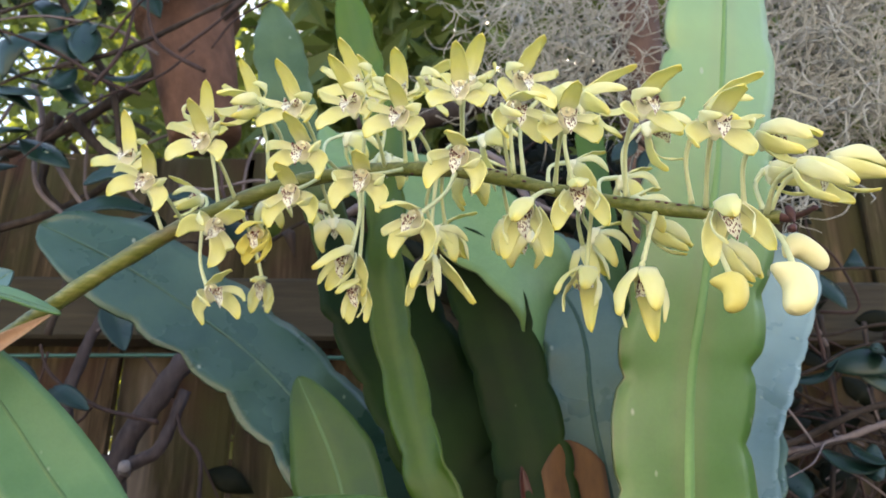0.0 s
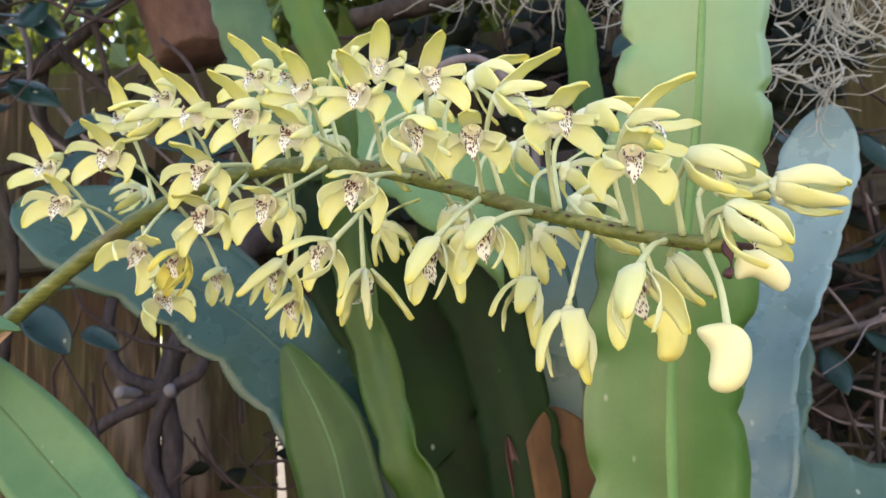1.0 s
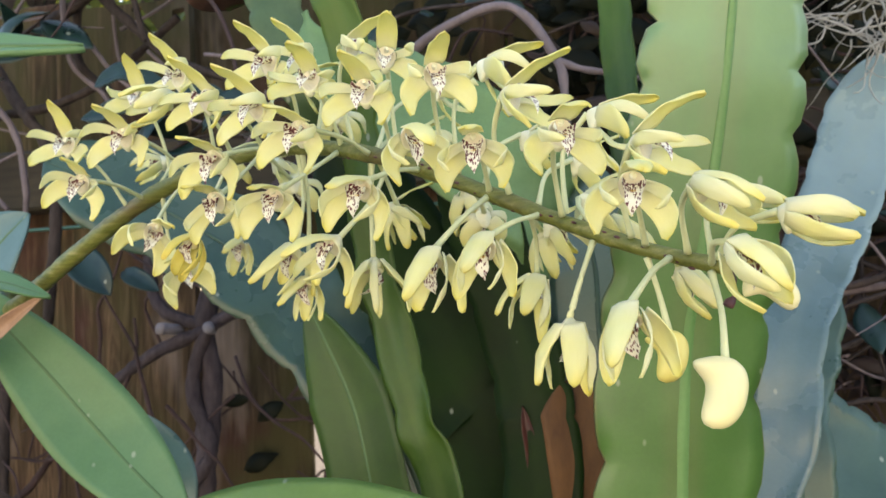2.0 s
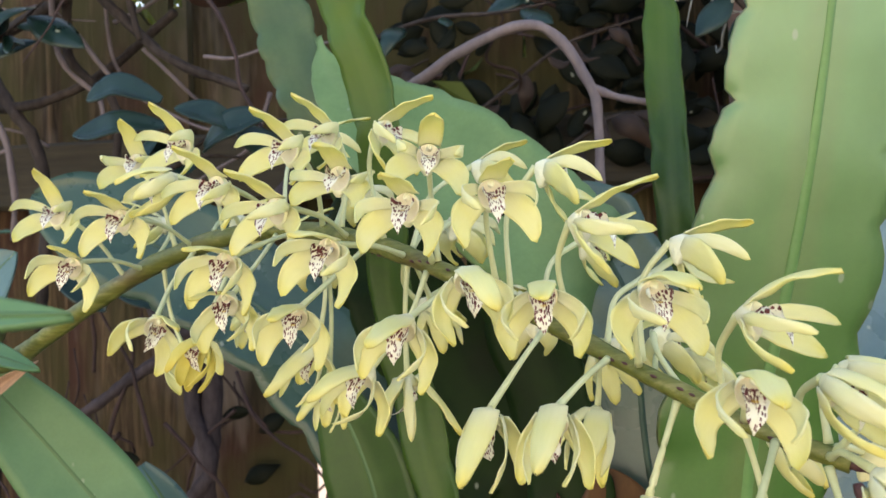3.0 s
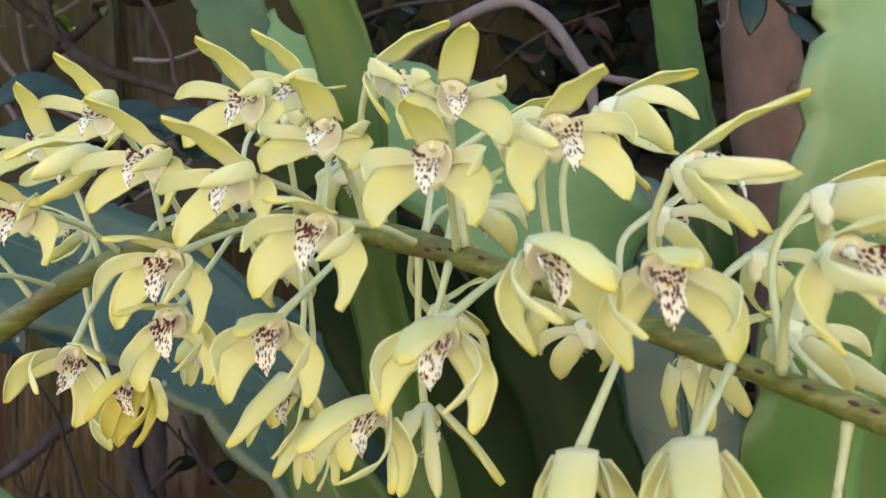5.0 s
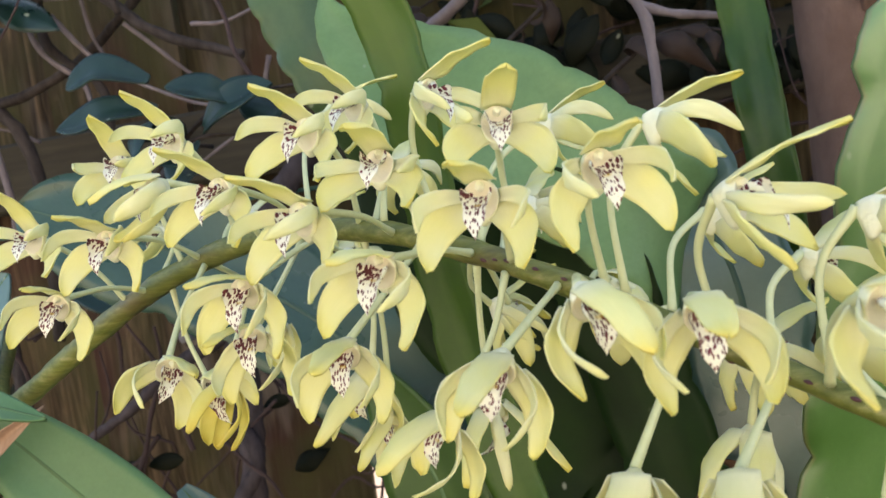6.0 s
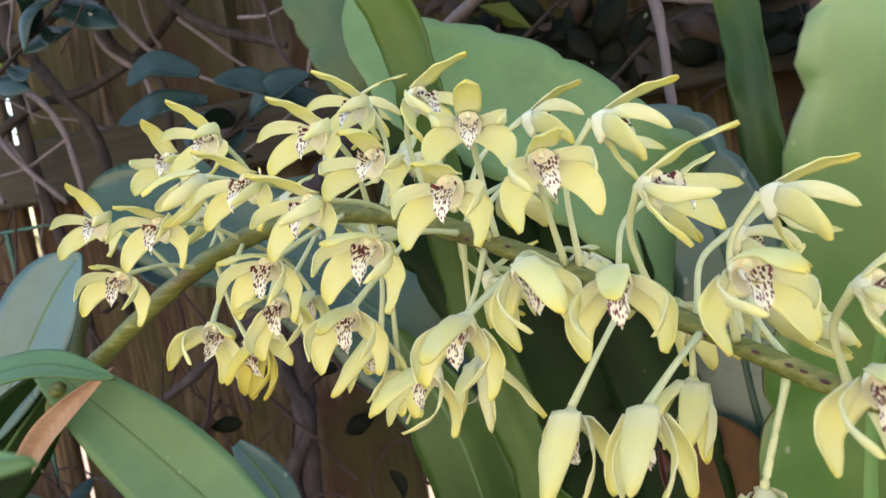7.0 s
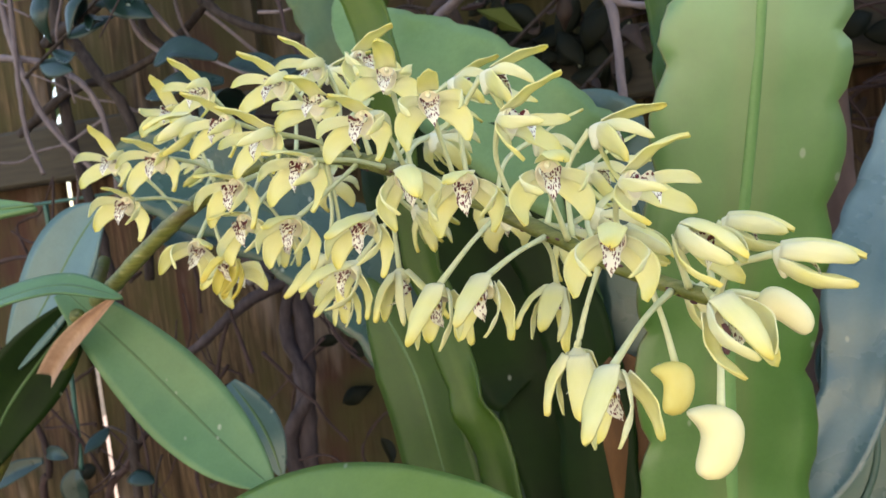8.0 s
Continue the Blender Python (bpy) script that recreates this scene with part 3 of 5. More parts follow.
cactus_leaf("slim upright green cactus leaf with a pale edge", [(0.104, 0.552, 1.545), (0.109, 0.550, 1.520), (0.109, 0.540, 1.480), (0.110, 0.530, 1.442), (0.110, 0.520, 1.408), (0.11, 0.51, 1.33)], 0.021, (-0.4, -1, 0.0), CACTUS_LIME, CACTUS_LIME, fold=0.3, notch=0.06, seed=10.2, profile=lambda u: min(1.0, u / 0.22) ** 0.7 + 0.02)
cactus_leaf("low bluish cactus leaf with a wavy edge", [(0.185, 0.60, 1.236), (0.215, 0.60, 1.216), (0.26, 0.60, 1.186), (0.33, 0.60, 1.16)], 0.075, (-0.1, -1, 0.8), CACTUS_BLUE, CACTUS_BLUE, notch=0.12, seed=11.2)

smooth_leaf("broad smooth orchid leaf with a grooved midrib, hanging down", [(-0.295, 0.465, 1.33), (-0.256, 0.475, 1.282), (-0.222, 0.480, 1.241), (-0.188, 0.475, 1.211), (-0.157, 0.470, 1.188)], 0.056, (0.3, -1, 0.55))
smooth_leaf("pointed green leaf standing among the cactus leaves", [(-0.096, 0.517, 1.314), (-0.081, 0.510, 1.286), (-0.068, 0.505, 1.259), (-0.059, 0.500, 1.232), (-0.045, 0.49, 1.17)], 0.056, (-0.3, -1, 0.1), CACTUS_MID, lambda u: max(0.02, min(1.0, u / 0.5) ** 0.6), plant=cactus)
smooth_leaf("smooth orchid leaf lying nearly flat below the spike", [(-0.21, 0.41, 1.160), (-0.135, 0.39, 1.200), (-0.07, 0.378, 1.2165), (-0.005, 0.375, 1.216), (0.055, 0.38, 1.198)], 0.050, (0, -0.55, 1), ORCHID_LEAF_LIT)
smooth_leaf("smooth orchid leaf leaning upward, painted bluish with sky sheen", [(-0.385, 0.50, 1.275), (-0.345, 0.505, 1.325), (-0.318, 0.512, 1.362), (-0.295, 0.516, 1.385)], 0.062, (0.2, -1, 0.55), ORCHID_SHEEN)
smooth_leaf("small bluish orchid leaf behind the hanging one", [(-0.246, 0.57, 1.235), (-0.226, 0.565, 1.212), (-0.212, 0.56, 1.19), (-0.205, 0.56, 1.16)], 0.028, (0.5, -1, 0.3), ORCHID_SHEEN)
smooth_leaf("small smooth orchid leaf beside the spike's sheath", [(-0.33, 0.385, 1.313), (-0.283, 0.40, 1.332), (-0.245, 0.412, 1.337), (-0.206, 0.415, 1.326)], 0.022, (0, -0.6, 1))
smooth_leaf("underside of a broad orchid leaf, coloured dark for its shade", [(-0.312, 0.50, 1.315), (-0.362, 0.503, 1.275), (-0.402, 0.500, 1.235), (-0.438, 0.495, 1.18)], 0.055, (0.35, -1, -0.3), CACTUS_SHADE)
smooth_leaf("slim smooth orchid leaf reaching out on its own", [(-0.125, 0.135, 1.352), (-0.085, 0.15, 1.366), (-0.05, 0.16, 1.3735), (-0.0165, 0.167, 1.3734)], 0.014, (0.1, -0.8, 0.8))
smooth_leaf("curled brown dead leaf between the cactus leaves", [(0.068, 0.464, 1.268), (0.071, 0.462, 1.25), (0.074, 0.460, 1.222), (0.080, 0.46, 1.16)], 0.036, (0.1, -1, 0.1), DEAD, lambda u: max(0.05, min(1.0, u / 0.3) ** 0.6), fold=0.1, plant=cactus, name="dead_leaf", rib=None)

smooth_leaf("dark red papery new shoot between the cactus leaves", [(0.043, 0.468, 1.254), (0.0445, 0.468, 1.243), (0.047, 0.467, 1.222), (0.051, 0.468, 1.16)], 0.0065, (0.2, -1, 0.1), SHOOT_RED, lambda u: max(0.05, min(1.0, u / 0.4) ** 0.7), fold=0.5, plant=cactus, name="shoot", rib=None)

cane([(-0.40, 0.48, 0.0), (-0.50, 0.51, 0.6), (-0.51, 0.535, 1.05), (-0.445, 0.540, 1.20), (-0.350, 0.512, 1.268), (-0.285, 0.463, 1.312)])
cane([(-0.37, 0.47, 0.0), (-0.45, 0.51, 0.7), (-0.455, 0.52, 1.15), (-0.388, 0.502, 1.275)])
cane([(-0.35, 0.47, 0.0), (-0.36, 0.42, 0.7), (-0.35, 0.39, 1.2), (-0.329, 0.385, 1.315)])
cane([(-0.36, 0.46, 0.0), (-0.30, 0.36, 0.6), (-0.25, 0.40, 1.05), (-0.211, 0.41, 1.162)])
cane([(-0.35, 0.46, 0.0), (-0.28, 0.25, 0.6), (-0.17, 0.13, 1.15), (-0.125, 0.133, 1.353)], 0.005)


# ---- vines, trunk, shrub, moss ----
def vine(label, stalks, mat, name="vine"):
    ob = thing(name, label, "vine", stalks[0][0][0])
    to = Matrix.Translation(-Vector(stalks[0][0][0]))
    for i, (pts, r0, r1) in enumerate(stalks):
        v, f = tube(pts, lambda u: r0 + (r1 - r0) * u, 10, 40, 0.35, 90.0, i * 3.7)
        part("stalk", mesh_of("stalk", v, f, [mat]), ob, "", to)
    return ob


vine("purplish-grey woody vine bent in an arch", [
    ([(-0.09, 0.66, 1.49), (-0.05, 0.63, 1.502), (-0.021, 0.62, 1.517), (0.021, 0.62, 1.532), (0.046, 0.62, 1.523), (0.069, 0.62, 1.486), (0.073, 0.62, 1.461), (0.073, 0.62, 1.40), (0.07, 0.63, 1.3)], 0.0042, 0.0030),
    ([(0.069, 0.62, 1.486), (0.085, 0.62, 1.479), (0.105, 0.62, 1.474), (0.13, 0.63, 1.47)], 0.0028, 0.002)], BARK_PALE)
knot = vine("gnarled dark woody vine twisted into a knot by the fence", [
    ([(-0.365, 0.885, 0.9), (-0.36, 0.88, 1.07), (-0.352, 0.88, 1.15), (-0.343, 0.88, 1.22), (-0.345, 0.87, 1.30), (-0.31, 0.86, 1.36), (-0.283, 0.86, 1.402), (-0.22, 0.87, 1.46)], 0.0125, 0.0125),
    ([(-0.335, 0.87, 0.9), (-0.372, 0.862, 1.08), (-0.338, 0.862, 1.15), (-0.362, 0.87, 1.22), (-0.335, 0.86, 1.285), (-0.30, 0.86, 1.31), (-0.28, 0.86, 1.37)], 0.010, 0.006),
    ([(-0.345, 0.865, 1.29), (-0.39, 0.86, 1.31), (-0.405, 0.86, 1.36), (-0.39, 0.86, 1.433), (-0.37, 0.88, 1.5)], 0.007, 0.006),
    ([(-0.34, 0.865, 1.285), (-0.40, 0.85, 1.26), (-0.46, 0.85, 1.22), (-0.52, 0.86, 1.19)], 0.008, 0.005)], BARK_GREY)
for back_end, front_end, r in (((-0.372, 0.868, 1.286), (-0.383, 0.838, 1.290), 0.0065), ((-0.335, 0.866, 1.284), (-0.326, 0.840, 1.289), 0.0062)):
    v, f = tube([Vector(p) - Vector((-0.365, 0.885, 0.9)) for p in (back_end, (Vector(back_end) + Vector(front_end)) / 2, front_end)], r, 12, 8, 0.25, 120.0)
    part("cut_stub", mesh_of("cut_stub", v, f, [CUT]), knot, "pale sawn-off branch stub")
vine("thin curling brown vine stems against the fence", [
    ([(-0.443, 0.8, 1.67), (-0.449, 0.8, 1.596), (-0.436, 0.8, 1.568), (-0.402, 0.8, 1.539), (-0.396, 0.8, 1.50), (-0.42, 0.82, 1.42)], 0.005, 0.004),
    ([(-0.60, 0.85, 1.62), (-0.55, 0.84, 1.55), (-0.51, 0.83, 1.50), (-0.50, 0.83, 1.42), (-0.52, 0.84, 1.3)], 0.007, 0.006),
    ([(-0.70, 0.86, 1.5), (-0.60, 0.85, 1.54), (-0.5, 0.83, 1.545), (-0.42, 0.82, 1.57), (-0.33, 0.8, 1.62)], 0.006, 0.004),
    ([(-0.62, 0.87, 1.75), (-0.63, 0.87, 1.5), (-0.60, 0.87, 1.3), (-0.61, 0.87, 1.0)], 0.007, 0.006)], BARK)
vine("dark branches crossing below the fence top", [
    ([(-0.62, 0.84, 1.60), (-0.50, 0.80, 1.62), (-0.40, 0.78, 1.66), (-0.30, 0.76, 1.73), (-0.22, 0.74, 1.80)], 0.007, 0.005),
    ([(-0.42, 0.78, 1.66), (-0.36, 0.77, 1.60), (-0.31, 0.76, 1.56), (-0.24, 0.76, 1.53)], 0.006, 0.004),
    ([(-0.44, 0.72, 1.80), (-0.40, 0.73, 1.73), (-0.36, 0.74, 1.67), (-0.34, 0.75, 1.58)], 0.0045, 0.003),
    ([(-0.40, 0.70, 1.67), (-0.32, 0.69, 1.69), (-0.24, 0.68, 1.73), (-0.16, 0.67, 1.77)], 0.003, 0.002)], BARK, "branch")
vine("rough grey branch behind the moss", [
    ([(-0.10, 0.80, 1.66), (0.0, 0.78, 1.665), (0.08, 0.75, 1.68), (0.2, 0.74, 1.70), (0.35, 0.74, 1.72)], 0.012, 0.010)], BARK, "branch")
vine("tangle of bare brown twigs", [
    ([(0.26, 0.83, 1.17), (0.33, 0.82, 1.20), (0.41, 0.81, 1.19), (0.52, 0.80, 1.23)], 0.003, 0.002),
    ([(0.29, 0.85, 1.36), (0.37, 0.83, 1.31), (0.44, 0.82, 1.29), (0.55, 0.82, 1.31)], 0.0025, 0.0016),
    ([(0.44, 0.82, 1.44), (0.43, 0.81, 1.34), (0.45, 0.80, 1.24), (0.43, 0.80, 1.12)], 0.0028, 0.002),
    ([(0.32, 0.83, 1.47), (0.34, 0.82, 1.39), (0.33, 0.81, 1.30), (0.35, 0.81, 1.20)], 0.002, 0.0015),
    ([(0.48, 0.83, 1.46), (0.49, 0.82, 1.36), (0.51, 0.81, 1.26), (0.50, 0.81, 1.15)], 0.003, 0.002),
    ([(0.26, 0.80, 1.30), (0.33, 0.79, 1.31), (0.40, 0.78, 1.34), (0.48, 0.78, 1.36)], 0.004, 0.003),
    ([(0.30, 0.82, 1.40), (0.36, 0.81, 1.36), (0.42, 0.80, 1.33), (0.50, 0.80, 1.26)], 0.0025, 0.002),
    ([(0.28, 0.84, 1.23), (0.36, 0.83, 1.26), (0.45, 0.82, 1.24), (0.55, 0.82, 1.22)], 0.003, 0.002),
    ([(0.40, 0.83, 1.45), (0.395, 0.82, 1.35), (0.37, 0.81, 1.25), (0.36, 0.81, 1.15)], 0.003, 0.0025),
    ([(0.33, 0.80, 1.44), (0.38, 0.80, 1.42), (0.45, 0.79, 1.43), (0.55, 0.79, 1.42)], 0.002, 0.0016)], BARK, "twig")
vine("thin purplish curling tendrils on the fence", [
    ([(-0.47, 0.78, 1.70), (-0.452, 0.78, 1.66), (-0.449, 0.78, 1.60), (-0.436, 0.78, 1.566), (-0.404, 0.78, 1.537), (-0.398, 0.78, 1.515)], 0.0032, 0.0022),
    ([(-0.40, 0.80, 1.70), (-0.405, 0.80, 1.64), (-0.40, 0.80, 1.585), (-0.39, 0.80, 1.56)], 0.002, 0.0015),
    ([(-0.66, 0.82, 1.72), (-0.655, 0.82, 1.62), (-0.63, 0.82, 1.53), (-0.60, 0.82, 1.48), (-0.56, 0.83, 1.43)], 0.004, 0.003),
    ([(-0.72, 0.84, 1.60), (-0.62, 0.83, 1.575), (-0.55, 0.82, 1.53), (-0.53, 0.82, 1.46), (-0.54, 0.83, 1.40)], 0.0045, 0.003),
    ([(-0.62, 0.80, 1.70), (-0.629, 0.80, 1.58), (-0.631, 0.80, 1.494), (-0.615, 0.80, 1.44)], 0.0032, 0.0025)], BARK_PALE)

trunk = thing("tree_trunk", "reddish-brown tree trunk behind the pale cactus leaf", "tree trunk", (0.21, 0.72, 0))
v, f = tube([(0.215, 0.72, 0.0), (0.213, 0.72, 0.8), (0.207, 0.72, 1.4), (0.20, 0.72, 1.75), (0.20, 0.72, 2.3)], lambda u: 0.030 - 0.006 * u, 20, 90, 0.10, 25.0)
part("bark", mesh_of("bark", v, f, [TRUNK]), trunk, "", Matrix.Translation((-0.21, -0.72, 0)))
for z, a, r in ((1.36, -1.9, 0.010), (1.475, -1.35, 0.007), (1.62, -1.7, 0.009)):
    foot = Vector((0.0028 - 0.012 * (z - 1.4), 0, z)) + Vector((math.cos(a), math.sin(a), 0)) * 0.0255
    v, f = tube([foot - Vector((math.cos(a), math.sin(a), 0)) * 0.006, foot + Vector((0, 0, 0.001)), foot + Vector((math.cos(a), math.sin(a), 0)) * 0.0025], lambda u: r * (1 - 0.45 * u * u), 12, 8, 0.5, 160.0, z)
    part("burl", mesh_of("burl", v, f, [TRUNK]), trunk)


def small_leaf_mesh(name, mat, length=0.05, width=0.022, fold=0.25, curl=0.12):
    def prof(u):
        return max(0.03, math.sin(math.pi * u ** 0.85) ** 0.9)
    pts = [(0, 0, 0), (0, -curl * length * 0.2, length * 0.35), (0, -curl * length * 0.1, length * 0.7), (0, curl * length * 0.6, length)]
    me = blade(pts, width, (0, -1, 0), mat, prof, 0.0, 0.03, -fold, 0.0005, 0.0004, 2.0, 14, 7)
    me.name = name
    return me


SHRUB_LEAVES = [small_leaf_mesh("shrub_leaf", SHRUB, 0.062 * k, 0.027 * k, 0.25, c) for k, c in ((1.0, 0.1), (1.15, 0.5), (0.85, -0.3))]
LITTER_LEAVES = [small_leaf_mesh("litter_leaf", LITTER, 0.032 * k, 0.014 * k, 0.5, c) for k, c in ((1.0, 0.6), (1.3, 1.0), (0.8, -0.6))]
SMALL_LEAVES = [small_leaf_mesh("shrub_leaf", SHRUB, 0.034 * k, 0.015 * k, 0.25, c) for k, c in ((1.0, 0.1), (1.15, 0.5), (0.85, -0.3))]
rng = random.Random(7)


def shrub(label, twigs, spread, count, meshes=SHRUB_LEAVES, mat=BARK, name="shrub", r=0.0025):
    """Twigs with leaves set alternately along them."""
    ob = thing(name, label, name, twigs[0][0])
    to = Matrix.Translation(-Vector(twigs[0][0]))
    for i, tw in enumerate(twigs):
        v, f = tube(tw, lambda u: r * (1 - 0.6 * u), 6, 24, 0.2, 120.0, i)
        part("twig", mesh_of("twig", v, f, [mat]), ob, "", to)
        line = glide(tw, count + 2)
        for k in range(1, count + 1):
            d = (line[k + 1] - line[k]).normalized()
            out = Vector((rng.uniform(-1, 1), rng.uniform(-0.6, 0.2), rng.uniform(-0.9, 0.35))).normalized()
            way = (d * 0.5 + out * spread).normalized()
            face = Vector((rng.uniform(-0.4, 0.4), -0.75, 0.65 + rng.uniform(-0.4, 0.4)))
            face = (face - way * face.dot(way)).normalized()
            q = Matrix((face.cross(way), -face, way)).transposed().to_4x4()
            part("leaf", rng.choice(meshes), ob, "", to @ Matrix.Translation(line[k]) @ q @ Matrix.Scale(rng.uniform(0.8, 1.2), 4))
    return ob


glossy = shrub("dark glossy blue-green shrub leaves on thin brown twigs", [
    [(-0.30, 0.70, 1.43), (-0.25, 0.66, 1.46), (-0.20, 0.64, 1.478), (-0.15, 0.63, 1.478)],
    [(-0.32, 0.70, 1.42), (-0.27, 0.66, 1.445), (-0.23, 0.64, 1.455), (-0.19, 0.64, 1.452)]], 0.9, 2)
for pts, w in (([(-0.252, 0.625, 1.497), (-0.281, 0.62, 1.508), (-0.298, 0.62, 1.505), (-0.311, 0.62, 1.500)], 0.026), ([(-0.252, 0.63, 1.478), (-0.282, 0.62, 1.480), (-0.304, 0.62, 1.476), (-0.324, 0.62, 1.474)], 0.026), ([(-0.190, 0.63, 1.473), (-0.207, 0.62, 1.482), (-0.222, 0.62, 1.487), (-0.239, 0.62, 1.490)], 0.022), ([(-0.221, 0.63, 1.459), (-0.200, 0.62, 1.471), (-0.182, 0.62, 1.477), (-0.164, 0.62, 1.480)], 0.028)):
    smooth_leaf("", pts, w, (0.1, -1, 0.75), SHRUB, fold=0.3, plant=glossy, rib=None)
shrub("glossy dark green climber leaves high on the fence", [
    [(-0.55, 0.76, 1.62), (-0.47, 0.72, 1.66), (-0.40, 0.70, 1.67), (-0.34, 0.70, 1.66)],
    [(-0.56, 0.78, 1.70), (-0.48, 0.74, 1.72), (-0.40, 0.70, 1.72), (-0.34, 0.70, 1.74)],
    [(-0.52, 0.76, 1.78), (-0.42, 0.72, 1.78), (-0.34, 0.70, 1.79), (-0.26, 0.68, 1.80)],
    [(-0.60, 0.78, 1.55), (-0.52, 0.76, 1.58), (-0.46, 0.74, 1.60), (-0.42, 0.73, 1.62)]], 1.0, 8)
hanging_leaf = shrub("dark pointed leaf hanging by the knotted vine", [
    [(-0.33, 0.86, 1.47), (-0.34, 0.82, 1.47), (-0.337, 0.78, 1.45), (-0.325, 0.752, 1.436)]], 0.7, 0)
smooth_leaf("", [(-0.325, 0.75, 1.436), (-0.321, 0.748, 1.424), (-0.313, 0.745, 1.405), (-0.303, 0.74, 1.384)], 0.032, (0.3, -1, -0.15), SHRUB, fold=0.3, plant=hanging_leaf, rib=None)
for pts, w in (([(-0.43, 0.75, 1.372), (-0.412, 0.745, 1.362), (-0.392, 0.74, 1.345), (-0.378, 0.74, 1.328)], 0.036), ([(-0.375, 0.76, 1.352), (-0.362, 0.752, 1.346), (-0.346, 0.75, 1.338), (-0.332, 0.75, 1.330)], 0.020)):
    smooth_leaf("", pts, w, (0.1, -1, 0.7), SHRUB, fold=0.3, plant=hanging_leaf, rib=None)
shrub("glossy blue-green leaves on bare twigs", [
    [(0.30, 0.80, 1.36), (0.36, 0.78, 1.38), (0.40, 0.77, 1.40), (0.46, 0.76, 1.41)],
    [(0.28, 0.78, 1.28), (0.34, 0.77, 1.30), (0.38, 0.76, 1.31), (0.42, 0.76, 1.30)],
    [(0.30, 0.82, 1.50), (0.37, 0.80, 1.49), (0.44, 0.79, 1.49), (0.52, 0.78, 1.48)]], 0.9, 4)
shrub("dark leaves beside the reddish trunk", [
    [(0.15, 0.60, 1.545), (0.165, 0.60, 1.53), (0.18, 0.60, 1.51), (0.19, 0.60, 1.495)],
    [(-0.12, 0.74, 1.56), (-0.06, 0.72, 1.57), (0.0, 0.70, 1.565), (0.04, 0.70, 1.57)]], 0.8, 4, SMALL_LEAVES)
shrub("low dark leaves beside the orchid leaf", [
    [(-0.60, 0.80, 1.10), (-0.575, 0.79, 1.13), (-0.55, 0.78, 1.135), (-0.51, 0.77, 1.12)],
    [(-0.52, 0.78, 1.02), (-0.50, 0.77, 1.06), (-0.485, 0.76, 1.09), (-0.475, 0.76, 1.11)]], 0.8, 1, SMALL_LEAVES)
shrub("dry red-brown leaves caught among the branches", [
    [(0.02, 0.80, 1.44), (0.06, 0.78, 1.47), (0.10, 0.77, 1.49), (0.15, 0.76, 1.48)],
    [(-0.05, 0.84, 1.50), (0.0, 0.82, 1.53), (0.05, 0.80, 1.56), (0.12, 0.80, 1.58)],
    [(-0.20, 0.85, 1.54), (-0.16, 0.84, 1.56), (-0.12, 0.83, 1.55), (-0.08, 0.82, 1.56)],
    [(0.26, 0.84, 1.20), (0.33, 0.84, 1.24), (0.40, 0.84, 1.28), (0.50, 0.84, 1.30)]], 1.0, 6, LITTER_LEAVES, BARK, "dry_branch")


def shade_mat(label, low, high, twigs, leaves, meshes, seed, keep_clear):
    """A mat of near-black leaves and thin stems laid flat over the fence to stand for its shade."""
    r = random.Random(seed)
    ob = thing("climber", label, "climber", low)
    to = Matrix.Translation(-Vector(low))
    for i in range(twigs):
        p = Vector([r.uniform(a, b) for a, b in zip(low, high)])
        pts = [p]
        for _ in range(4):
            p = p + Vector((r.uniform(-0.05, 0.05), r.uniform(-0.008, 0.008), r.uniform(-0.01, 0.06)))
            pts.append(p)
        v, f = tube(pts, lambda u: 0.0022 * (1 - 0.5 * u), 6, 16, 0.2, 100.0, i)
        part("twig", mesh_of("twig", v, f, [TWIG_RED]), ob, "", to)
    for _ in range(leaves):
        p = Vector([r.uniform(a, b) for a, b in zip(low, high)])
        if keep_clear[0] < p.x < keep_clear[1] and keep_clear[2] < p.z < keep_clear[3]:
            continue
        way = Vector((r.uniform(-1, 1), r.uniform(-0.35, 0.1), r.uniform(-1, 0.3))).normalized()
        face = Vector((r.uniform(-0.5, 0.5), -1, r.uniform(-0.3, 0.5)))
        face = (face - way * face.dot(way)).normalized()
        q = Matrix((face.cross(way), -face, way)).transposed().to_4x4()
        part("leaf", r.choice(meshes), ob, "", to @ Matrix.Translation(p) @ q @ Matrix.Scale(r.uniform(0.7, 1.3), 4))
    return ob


# added leaves, coloured so dark that they read as shade on the boards
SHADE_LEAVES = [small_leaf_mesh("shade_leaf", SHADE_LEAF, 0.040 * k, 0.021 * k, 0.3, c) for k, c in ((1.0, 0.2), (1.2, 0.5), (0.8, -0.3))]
shade_mat("near-black leaves and stems added where the fence lies in shade", (-0.10, 0.86, 1.46), (0.42, 0.925, 1.70), 30, 330, SHADE_LEAVES, 31, (-0.045, 0.045, 1.55, 1.66))
shade_mat("dry leaves matted low over the fence, near-black ones added to darken it", (0.22, 0.86, 1.10), (0.62, 0.925, 1.46), 20, 170, SHADE_LEAVES + LITTER_LEAVES, 32, (0, 0, 0, 0))


